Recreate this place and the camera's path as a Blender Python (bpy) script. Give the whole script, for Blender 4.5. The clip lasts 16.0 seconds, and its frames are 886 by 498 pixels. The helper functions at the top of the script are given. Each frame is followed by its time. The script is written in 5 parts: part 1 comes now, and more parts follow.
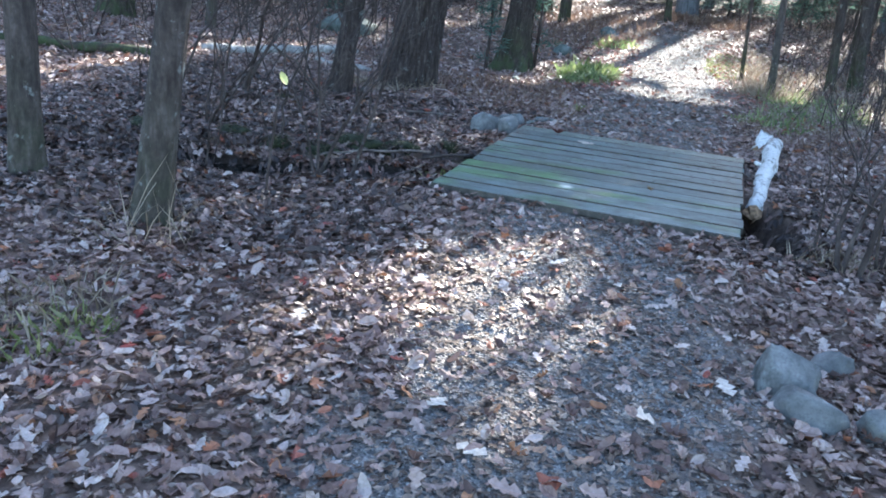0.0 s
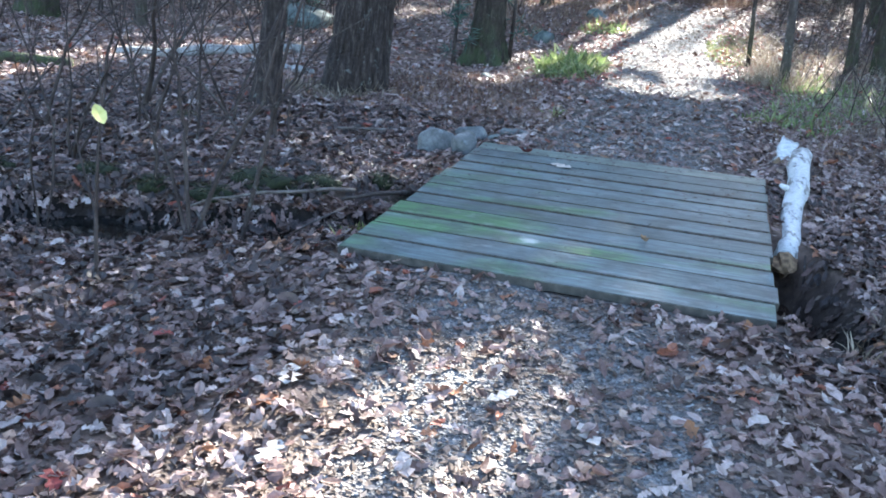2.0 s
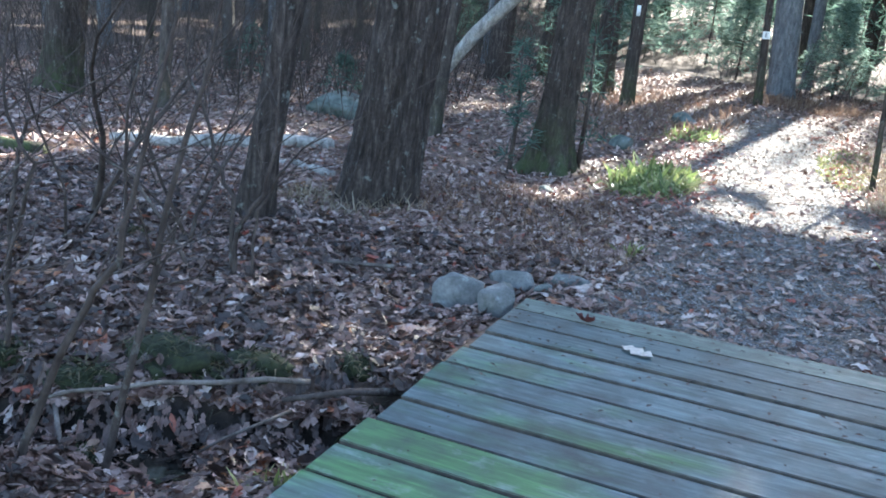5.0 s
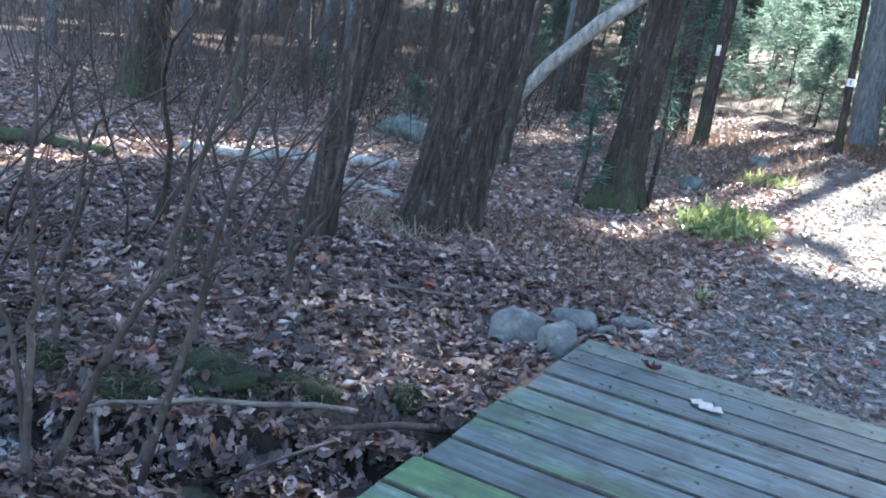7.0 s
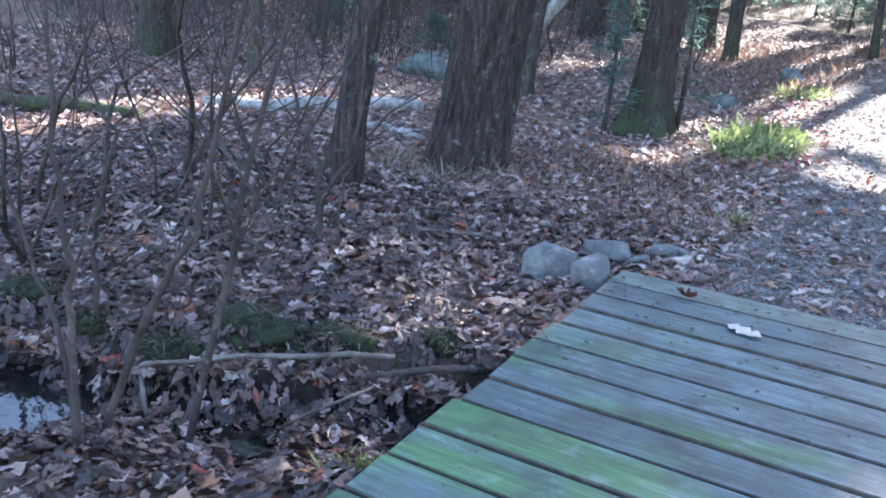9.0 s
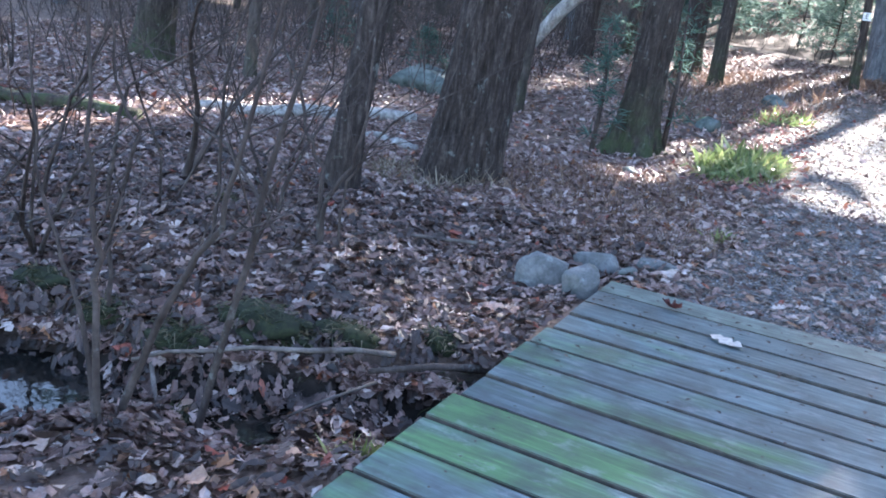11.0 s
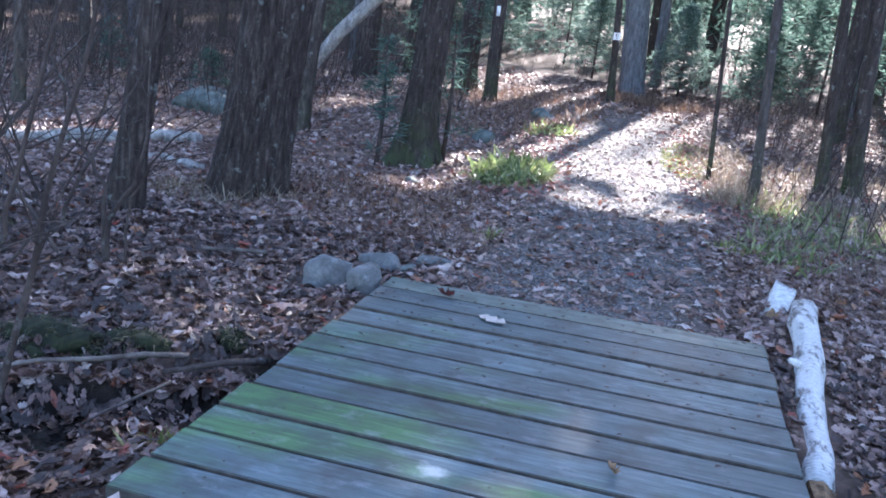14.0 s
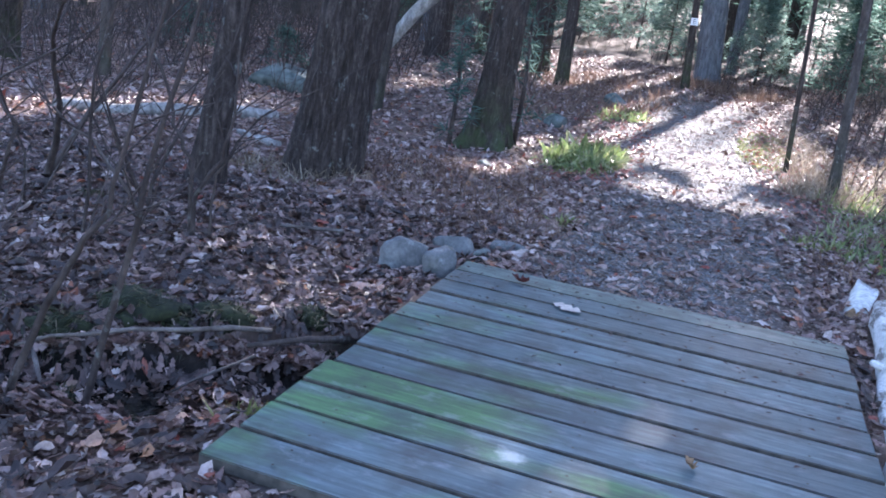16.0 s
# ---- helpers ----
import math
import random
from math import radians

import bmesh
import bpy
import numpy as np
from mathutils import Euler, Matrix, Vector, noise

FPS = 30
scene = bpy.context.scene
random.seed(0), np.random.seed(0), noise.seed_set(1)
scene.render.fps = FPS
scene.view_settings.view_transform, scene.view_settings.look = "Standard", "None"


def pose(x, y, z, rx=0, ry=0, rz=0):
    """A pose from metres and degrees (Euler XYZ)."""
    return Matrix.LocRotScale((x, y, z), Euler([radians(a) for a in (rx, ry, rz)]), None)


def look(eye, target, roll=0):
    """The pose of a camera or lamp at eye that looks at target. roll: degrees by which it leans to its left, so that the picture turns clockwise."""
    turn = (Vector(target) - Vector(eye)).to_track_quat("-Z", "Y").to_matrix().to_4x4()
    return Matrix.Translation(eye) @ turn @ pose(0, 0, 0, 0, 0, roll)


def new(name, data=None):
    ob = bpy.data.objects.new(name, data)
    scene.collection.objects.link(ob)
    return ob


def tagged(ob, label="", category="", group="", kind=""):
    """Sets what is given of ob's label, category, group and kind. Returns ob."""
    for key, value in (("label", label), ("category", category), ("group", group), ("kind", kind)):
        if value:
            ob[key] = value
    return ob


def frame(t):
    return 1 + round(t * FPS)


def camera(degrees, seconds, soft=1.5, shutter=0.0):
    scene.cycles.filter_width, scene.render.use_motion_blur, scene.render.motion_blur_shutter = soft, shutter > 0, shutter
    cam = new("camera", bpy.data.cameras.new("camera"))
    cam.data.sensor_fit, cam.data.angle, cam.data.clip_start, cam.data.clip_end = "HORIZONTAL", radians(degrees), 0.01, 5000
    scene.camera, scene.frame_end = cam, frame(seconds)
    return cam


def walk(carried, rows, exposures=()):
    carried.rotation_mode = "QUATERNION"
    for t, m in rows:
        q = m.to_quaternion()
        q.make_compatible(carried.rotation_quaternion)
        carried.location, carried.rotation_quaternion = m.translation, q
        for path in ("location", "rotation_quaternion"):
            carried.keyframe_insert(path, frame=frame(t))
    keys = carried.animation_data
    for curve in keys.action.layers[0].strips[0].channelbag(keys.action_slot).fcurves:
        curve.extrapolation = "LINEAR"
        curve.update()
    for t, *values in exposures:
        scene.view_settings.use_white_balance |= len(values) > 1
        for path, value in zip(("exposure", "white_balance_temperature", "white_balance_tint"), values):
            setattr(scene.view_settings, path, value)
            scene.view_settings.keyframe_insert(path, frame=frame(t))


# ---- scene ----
cam = camera(55.0, 16.0, soft=1.8)
PATH = [
    (0, (1.683, -5.094, 1.453), (1.13, -3.292, 0.784), 5.5),
    (0.5, (1.632, -4.654, 1.42), (1.123, -2.829, 0.782), 4.5),
    (1, (1.662, -4.213, 1.406), (1.206, -2.411, 0.668), 6.0),
    (1.5, (1.605, -3.835, 1.37), (1.103, -2.04, 0.645), 7.6),
    (2, (1.553, -3.403, 1.407), (1.003, -1.613, 0.704), 3.5),
    (2.5, (1.523, -3.021, 1.38), (0.906, -1.241, 0.709), 4.7),
    (3, (1.35, -2.673, 1.387), (0.733, -0.872, 0.774), 1.8),
    (3.2, (1.316, -2.515, 1.371), (0.708, -0.702, 0.786), 1.3),
    (5.3, (1.159, -1.443, 1.303), (0.418, 0.341, 0.783), 5.8),
    (5.5, (1.156, -1.406, 1.302), (0.434, 0.387, 0.789), 5.0),
    (6, (1.138, -1.39, 1.318), (0.407, 0.41, 0.842), 6.8),
    (6.5, (1.126, -1.368, 1.316), (0.344, 0.421, 0.884), 6.4),
    (7, (1.085, -1.393, 1.272), (0.216, 0.344, 0.796), 8.5),
    (7.5, (1.108, -1.437, 1.262), (0.188, 0.252, 0.712), 6.0),
    (8, (1.107, -1.409, 1.264), (0.218, 0.271, 0.643), 4.2),
    (8.5, (1.096, -1.415, 1.271), (0.193, 0.261, 0.658), 4.7),
    (9, (1.093, -1.37, 1.297), (0.19, 0.3, 0.669), 4.2),
    (9.2, (1.09, -1.411, 1.267), (0.183, 0.264, 0.658), 5.4),
    (11.3, (1.103, -1.573, 1.306), (0.235, 0.132, 0.722), 6.6),
    (11.5, (1.132, -1.588, 1.306), (0.256, 0.126, 0.763), 5.8),
    (12, (1.147, -1.559, 1.314), (0.444, 0.262, 0.877), 4.3),
    (12.5, (1.13, -1.759, 1.357), (0.583, 0.119, 0.936), 7.5),
    (13, (1.238, -1.876, 1.349), (0.666, -0.001, 0.951), 9.5),
    (13.5, (1.315, -1.915, 1.344), (0.71, -0.068, 0.873), 7.8),
    (14, (1.306, -1.818, 1.307), (0.852, 0.066, 0.81), 6.5),
    (14.5, (1.297, -1.831, 1.315), (0.936, 0.07, 0.812), 7.4),
    (15, (1.283, -1.836, 1.315), (0.928, 0.064, 0.798), 7.7),
    (15.5, (1.232, -1.802, 1.284), (0.758, 0.067, 0.755), 8.3),
    (16, (1.235, -1.87, 1.327), (0.655, -0.038, 0.77), 7.6),
]
walk(cam, [(t, look(e, g, r)) for t, e, g, r in PATH], [(0, 2.88, 5900, 7), (1.5, 2.93, 5900, 7), (2.6, 3.09, 5950, 7), (3.2, 3.07, 6000, 7), (5.5, 3.06, 6050, 6), (7.5, 3.20, 6000, 10), (9.2, 3.33, 5950, 14), (12.5, 3.04, 5850, 15), (14.5, 2.88, 5750, 20), (16, 2.88, 5750, 21)])

# ---------------------------------------------------------------- light
SUN_AZ, SUN_EL = radians(10), radians(31)          # azimuth measured from +y towards +x
TO_SUN = Vector((math.sin(SUN_AZ) * math.cos(SUN_EL), math.cos(SUN_AZ) * math.cos(SUN_EL), math.sin(SUN_EL)))
world = bpy.data.worlds.new("sky")
scene.world = world
world.use_nodes = True
wn = world.node_tree.nodes
sky = wn.new("ShaderNodeTexSky")
sky.sky_type, sky.sun_disc, sky.sun_elevation, sky.sun_rotation = "NISHITA", False, SUN_EL, SUN_AZ
wn["Background"].inputs["Strength"].default_value = 0.095
world.node_tree.links.new(sky.outputs["Color"], wn["Background"].inputs["Color"])
sun_data = bpy.data.lights.new("sun", "SUN")
sun_data.energy, sun_data.angle, sun_data.color = 4.4, radians(0.7), (1.0, 0.93, 0.82)
sun_ob = new("sun", sun_data)
sun_ob.matrix_world = look(TO_SUN * 60, (0, 0, 0))


# ---------------------------------------------------------------- materials
class Mat:
    """A small helper round one node material."""

    def __init__(self, name, rough=0.7, spec=0.5):
        self.m = bpy.data.materials.new(name)
        self.m.use_nodes = True
        self.nt = self.m.node_tree
        self.b = self.nt.nodes["Principled BSDF"]
        self.b.inputs["Roughness"].default_value = rough
        self.b.inputs["Specular IOR Level"].default_value = spec
        self.coord = self.nt.nodes.new("ShaderNodeTexCoord")

    def n(self, kind, **ins):
        node = self.nt.nodes.new(kind)
        for key, v in ins.items():
            self.put(node.inputs[key.replace("_", " ")], v)
        return node

    def put(self, sock, v):
        if hasattr(v, "is_output"):
            self.nt.links.new(v, sock)
        else:
            sock.default_value = v

    def scaled(self, sx, sy, sz, rnd=None):
        mp = self.n("ShaderNodeMapping", Vector=self.coord.outputs["Object"], Scale=(sx, sy, sz))
        if rnd is not None:
            sh = self.n("ShaderNodeVectorMath")
            sh.operation = "SCALE"
            sh.inputs["Scale"].default_value = 37.0
            cb = self.n("ShaderNodeCombineXYZ", X=rnd, Y=rnd, Z=rnd)
            self.put(sh.inputs[0], cb.outputs[0])
            self.put(mp.inputs["Location"], sh.outputs[0])
        return mp.outputs[0]

    def noise(self, vec, scale, detail=4.0, rough=0.55):
        return self.n("ShaderNodeTexNoise", Vector=vec, Scale=scale, Detail=detail, Roughness=rough).outputs["Fac"]

    def ramp(self, fac, stops, ease="LINEAR"):
        r = self.n("ShaderNodeValToRGB", Fac=fac)
        r.color_ramp.interpolation = ease
        el = r.color_ramp.elements
        while len(el) < len(stops):
            el.new(0.5)
        for e, (p, c) in zip(el, stops):
            e.position, e.color = p, (*c, 1) if len(c) == 3 else (c[0], c[0], c[0], 1)
        return r.outputs["Color"]

    def mix(self, fac, a, b, mode="MIX"):
        x = self.n("ShaderNodeMix")
        x.data_type, x.blend_type = "RGBA", mode
        self.put(x.inputs[0], fac)
        self.put(x.inputs[6], a if hasattr(a, "is_output") else (*a, 1))
        self.put(x.inputs[7], b if hasattr(b, "is_output") else (*b, 1))
        return x.outputs[2]

    def colour(self, c):
        self.put(self.b.inputs["Base Color"], c if hasattr(c, "is_output") else (*c, 1))

    def bump(self, h, strength=0.5, dist=0.01):
        bp = self.n("ShaderNodeBump", Height=h, Strength=strength, Distance=dist)
        self.put(self.b.inputs["Normal"], bp.outputs[0])

    def island(self):
        return self.n("ShaderNodeNewGeometry").outputs["Random Per Island"]

    def rnd(self):
        return self.n("ShaderNodeObjectInfo").outputs["Random"]


def m_leaves(name, stops, rough=0.42, trans=0.12, spec=0.55):
    k = Mat(name, rough, spec)
    base = k.ramp(k.island(), stops)
    spots = k.noise(k.coord.outputs["Object"], 60.0, 3.0)
    k.colour(k.mix(0.85, base, k.mix(1.0, base, k.ramp(spots, [(0.3, (0.6, 0.55, 0.5)), (0.7, (1.1, 1.1, 1.1))]), "MULTIPLY")))
    k.b.inputs["Transmission Weight"].default_value = 0.0
    k.bump(k.noise(k.coord.outputs["Object"], 140.0, 2.0), 0.4, 0.002)
    if trans:
        tr = k.n("ShaderNodeBsdfTranslucent", Color=base)
        mx = k.n("ShaderNodeMixShader", Fac=trans)
        k.nt.links.new(k.b.outputs[0], mx.inputs[1])
        k.nt.links.new(tr.outputs[0], mx.inputs[2])
        k.nt.links.new(mx.outputs[0], k.nt.nodes["Material Output"].inputs["Surface"])
    return k.m


LITTER = m_leaves("dead_leaves", [(0.0, (0.075, 0.045, 0.035)), (0.25, (0.17, 0.103, 0.086)), (0.52, (0.29, 0.192, 0.165)), (0.76, (0.42, 0.31, 0.278)),
                                  (0.92, (0.57, 0.48, 0.44)), (0.965, (0.36, 0.18, 0.09)), (1.0, (0.28, 0.07, 0.05))], 0.5, 0.12, 0.42)
CRUMBS = m_leaves("leaf_crumbs", [(0.0, (0.06, 0.04, 0.032)), (0.45, (0.15, 0.10, 0.08)), (0.8, (0.28, 0.205, 0.17)), (1.0, (0.48, 0.40, 0.35))])
NEEDLES = m_leaves("evergreen_needles", [(0.0, (0.055, 0.10, 0.082)), (0.6, (0.105, 0.175, 0.142)), (1.0, (0.20, 0.29, 0.245))], 0.7, 0.65, 0.15)
GRASS = m_leaves("green_grass", [(0.0, (0.12, 0.15, 0.045)), (0.5, (0.22, 0.26, 0.08)), (1.0, (0.42, 0.40, 0.20))], 0.45, 0.4)
STRAW = m_leaves("dry_grass", [(0.0, (0.16, 0.12, 0.08)), (0.6, (0.29, 0.235, 0.17)), (1.0, (0.46, 0.40, 0.31))], 0.6, 0.3)
BRACKEN = m_leaves("dead_bracken", [(0.0, (0.13, 0.075, 0.052)), (0.6, (0.22, 0.14, 0.10)), (1.0, (0.36, 0.27, 0.205))], 0.6, 0.3)
SEDGE = m_leaves("dark_sedge", [(0.0, (0.022, 0.03, 0.011)), (0.6, (0.045, 0.052, 0.02)), (1.0, (0.15, 0.115, 0.065))], 0.6, 0.2)
BROADLEAF = m_leaves("broad_leaves", [(0.0, (0.11, 0.16, 0.06)), (0.6, (0.22, 0.28, 0.10)), (1.0, (0.40, 0.42, 0.22))], 0.4, 0.4)


def m_ground():
    k = Mat("forest_soil", 0.85, 0.3)
    o = k.coord.outputs["Object"]
    soil = k.ramp(k.noise(o, 14.0, 6.0), [(0.3, (0.045, 0.028, 0.02)), (0.55, (0.12, 0.078, 0.055)), (0.75, (0.23, 0.155, 0.115))])
    vor = k.n("ShaderNodeTexVoronoi", Vector=o, Scale=75.0)
    gravel = k.ramp(vor.outputs["Color"], [(0.1, (0.10, 0.098, 0.096)), (0.5, (0.20, 0.196, 0.193)), (0.9, (0.34, 0.335, 0.33))])
    gravel = k.mix(k.ramp(k.noise(o, 5.0, 5.0), [(0.4, (0.0,)), (0.62, (1.0,))]), gravel, k.mix(0.6, gravel, soil))
    at = k.n("ShaderNodeAttribute")
    at.attribute_name = "trail"
    far_leaf = k.ramp(k.noise(o, 9.0, 8.0, 0.7), [(0.32, (0.05, 0.034, 0.028)), (0.5, (0.15, 0.105, 0.085)), (0.68, (0.29, 0.22, 0.19))])
    base = k.mix(k.ramp(k.noise(o, 1.3, 2.0), [(0.3, (0.3,)), (0.7, (0.8,))]), soil, far_leaf)
    # ditch soil darkened: shade under the bank painted over damp earth
    ditch_shade = k.n("ShaderNodeAttribute")
    ditch_shade.attribute_name = "ditch_shade"
    shaded_mud = k.ramp(k.noise(o, 18.0, 6.0), [(0.35, (0.007, 0.005, 0.004)), (0.7, (0.022, 0.016, 0.012))])
    k.colour(k.mix(ditch_shade.outputs["Fac"], k.mix(at.outputs["Fac"], base, gravel), shaded_mud))
    k.bump(k.mix(at.outputs["Fac"], k.noise(o, 25.0, 6.0), vor.outputs["Distance"]), 0.9, 0.02)
    return k.m


def m_deck(name="weathered_planks", tone=(1.0, 1.0, 1.0)):
    k = Mat(name, 0.47, 0.58)
    r = k.rnd()
    grain = k.noise(k.scaled(1.0, 13.0, 13.0, r), 4.0, 8.0, 0.6)
    wood = k.ramp(grain, [(0.25, (0.043, 0.064, 0.068)), (0.5, (0.094, 0.136, 0.144)), (0.75, (0.176, 0.246, 0.256))])
    algae = k.noise(k.scaled(1.0, 2.2, 1.0, r), 1.6, 4.0)
    gm = k.n("ShaderNodeMath")
    gm.operation = "MULTIPLY_ADD"
    k.put(gm.inputs[0], r)
    gm.inputs[1].default_value = 0.14
    k.put(gm.inputs[2], algae)
    side = k.n("ShaderNodeSeparateXYZ", Vector=k.coord.outputs["Object"])
    fac = k.n("ShaderNodeMapRange", Value=side.outputs["X"], From_Min=0.0, From_Max=1.2, To_Min=0.085, To_Max=-0.12)
    far = k.n("ShaderNodeMapRange", Value=side.outputs["Y"], From_Min=1.2, From_Max=2.0, To_Min=0.0, To_Max=-0.12)
    gf = k.n("ShaderNodeMath")
    gf.operation = "ADD"
    k.put(gf.inputs[0], gm.outputs[0])
    k.put(gf.inputs[1], far.outputs[0])
    gs = k.n("ShaderNodeMath")
    gs.operation = "ADD"
    k.put(gs.inputs[0], gf.outputs[0])
    k.put(gs.inputs[1], fac.outputs[0])
    green = k.ramp(gs.outputs[0], [(0.55, (0.0,)), (0.72, (0.9,))])
    col = k.mix(green, wood, k.mix(1.0, wood, (0.62, 1.05, 0.30), "MULTIPLY"))
    stain = k.noise(k.scaled(2.2, 2.6, 2.0, r), 3.0, 6.0, 0.6)
    col = k.mix(k.ramp(stain, [(0.44, (0.0,)), (0.66, (0.7,))]), col, (0.032, 0.040, 0.042))
    pale = k.noise(k.scaled(1.0, 1.7, 1.5, r), 7.0, 7.0, 0.7)
    col = k.mix(k.ramp(pale, [(0.56, (0.0,)), (0.72, (0.5,))]), col, (0.30, 0.33, 0.345))
    gone = k.n("ShaderNodeVectorMath")
    gone.operation = "DISTANCE"
    k.put(gone.inputs[0], k.coord.outputs["Object"])
    gone.inputs[1].default_value = (0.8, 0.49, 0.0)
    edge_noise = k.n("ShaderNodeMath")
    edge_noise.operation = "MULTIPLY_ADD"
    k.put(edge_noise.inputs[0], k.noise(k.coord.outputs["Object"], 22.0, 4.0))
    edge_noise.inputs[1].default_value = 0.12
    k.put(edge_noise.inputs[2], gone.outputs["Value"])
    col = k.mix(k.ramp(edge_noise.outputs[0], [(0.075, (0.7,)), (0.115, (0.0,))]), col, (0.5, 0.52, 0.51))
    tint = k.n("ShaderNodeMapRange", Value=r, To_Min=0.75, To_Max=1.15)
    col = k.mix(1.0, k.mix(1.0, col, tint.outputs[0], "MULTIPLY"), tone, "MULTIPLY")
    k.colour(col)
    k.bump(grain, 0.5, 0.004)
    return k.m


def m_bark(name, dark, mid, pale, lichen=0.3, stretch=5.0, moss=0.0):
    k = Mat(name, 0.88, 0.25)
    v = k.scaled(stretch, stretch, 1.0)
    fur = k.noise(v, 5.0, 6.0, 0.65)
    fine = k.noise(k.coord.outputs["Object"], 40.0, 5.0)
    col = k.ramp(fur, [(0.33, dark), (0.52, mid), (0.72, pale)])
    col = k.mix(k.ramp(fine, [(0.4, (0.0,)), (0.7, (0.5,))]), col, dark)
    lich = k.noise(k.scaled(1.3, 1.3, 1.0), 9.0, 5.0, 0.7)
    col = k.mix(k.ramp(lich, [(0.60, (0.0,)), (0.68, (lichen,))]), col, (0.42, 0.46, 0.42))
    if moss:
        sep = k.n("ShaderNodeSeparateXYZ", Vector=k.coord.outputs["Object"])
        low = k.n("ShaderNodeMapRange", Value=sep.outputs["Z"], From_Min=0.9, From_Max=0.0, To_Min=0.0, To_Max=moss)
        mm = k.n("ShaderNodeMath")
        mm.operation = "MULTIPLY"
        k.put(mm.inputs[0], low.outputs[0])
        k.put(mm.inputs[1], k.ramp(k.noise(k.coord.outputs["Object"], 7.0), [(0.35, (0.0,)), (0.6, (1.0,))]))
        col = k.mix(mm.outputs[0], col, (0.06, 0.09, 0.03))
    k.colour(col)
    k.bump(fur, 0.9, 0.03)
    return k.m


BARK = m_bark("oak_bark", (0.018, 0.014, 0.012), (0.06, 0.046, 0.04), (0.15, 0.122, 0.108), 0.35, 6.0)
BARK_DARK = m_bark("dark_bark", (0.022, 0.018, 0.015), (0.06, 0.046, 0.039), (0.125, 0.10, 0.087), 0.3, 6.0, 0.7)
BARK_SMOOTH = m_bark("smooth_bark", (0.035, 0.028, 0.025), (0.085, 0.07, 0.061), (0.16, 0.138, 0.122), 0.45, 4.0, 0.35)
# kept pale and bluish: haze of the distant trunks painted into the bark
BARK_PINE = m_bark("hazy_pine_bark", (0.07, 0.075, 0.08), (0.15, 0.155, 0.165), (0.25, 0.255, 0.26), 0.2, 4.0)
TWIG = m_bark("twig_bark", (0.036, 0.027, 0.024), (0.075, 0.058, 0.051), (0.15, 0.12, 0.107), 0.25, 2.0)
STICK = m_bark("dead_stick", (0.07, 0.055, 0.047), (0.15, 0.125, 0.11), (0.27, 0.235, 0.21), 0.2, 2.0)
DEADWOOD = m_bark("bleached_wood", (0.14, 0.13, 0.12), (0.35, 0.335, 0.31), (0.56, 0.54, 0.51), 0.3, 3.0)


def m_birch(name="birch_bark", patch=0.52):
    k = Mat(name, 0.6, 0.35)
    o = k.coord.outputs["Object"]
    big = k.noise(k.scaled(1.6, 0.7, 1.6), 9.0, 6.0, 0.7)
    fine = k.noise(k.scaled(1.0, 6.0, 1.0), 30.0, 4.0)
    col = k.ramp(fine, [(0.3, (0.32, 0.31, 0.30)), (0.52, (0.60, 0.595, 0.575)), (0.75, (0.76, 0.755, 0.73))])
    col = k.mix(k.ramp(big, [(patch, (0.0,)), (patch + 0.08, (0.95,))]), col, (0.15, 0.13, 0.11))
    k.colour(col)
    k.bump(big, 0.6, 0.012)
    return k.m


def m_rock():
    k = Mat("granite", 0.75, 0.4)
    o = k.scaled(1, 1, 1, k.rnd())
    col = k.ramp(k.noise(o, 8.0, 8.0, 0.7), [(0.3, (0.065, 0.068, 0.068)), (0.5, (0.155, 0.16, 0.158)), (0.7, (0.29, 0.295, 0.29))])
    col = k.mix(k.ramp(k.noise(o, 9.0, 6.0, 0.7), [(0.56, (0.0,)), (0.66, (0.6,))]), col, (0.34, 0.37, 0.37))
    col = k.mix(k.ramp(k.noise(o, 3.0, 4.0), [(0.55, (0.0,)), (0.75, (0.6,))]), col, (0.14, 0.16, 0.10))
    speck = k.noise(o, 90.0, 3.0)
    col = k.mix(k.ramp(speck, [(0.36, (0.3,)), (0.46, (0.0,))]), col, (0.05, 0.052, 0.052))
    k.colour(col)
    k.bump(k.noise(o, 30.0, 8.0, 0.75), 0.9, 0.014)
    return k.m


def m_plain(name, c, c2, scale=20.0, rough=0.6, spec=0.4):
    k = Mat(name, rough, spec)
    f = k.noise(k.coord.outputs["Object"], scale, 5.0)
    k.colour(k.ramp(f, [(0.35, c), (0.65, c2)]))
    k.bump(f, 0.4, 0.004)
    return k.m


def m_water():
    k = Mat("stream_water", 0.06, 0.6)
    k.colour((0.012, 0.012, 0.011))
    k.bump(k.noise(k.coord.outputs["Object"], 9.0, 3.0), 0.25, 0.01)
    return k.m


CRUMBS_DRY = m_leaves("dry_crumbs", [(0.0, (0.10, 0.072, 0.058)), (0.5, (0.22, 0.17, 0.14)), (1.0, (0.42, 0.35, 0.30))], 0.8, 0.05, 0.2)
# paler copy of the needles, with sunlight painted into the colour
NEEDLES_SUNLIT = m_leaves("sunlit_needles", [(0.0, (0.11, 0.17, 0.14)), (0.5, (0.19, 0.28, 0.23)), (1.0, (0.32, 0.42, 0.36))], 0.7, 0.55, 0.15)
DECK_NEW = m_deck("newer_plank", (1.45, 1.3, 1.08))
BIRCH_WHITE = m_birch("peeled_birch", 0.66)
GROUND, DECK, BIRCH, ROCK, WATER = m_ground(), m_deck(), m_birch(), m_rock(), m_water()
ROCK_MOSSY = m_plain("mossy_stone", (0.045, 0.06, 0.05), (0.15, 0.17, 0.16), 9.0, 0.85)
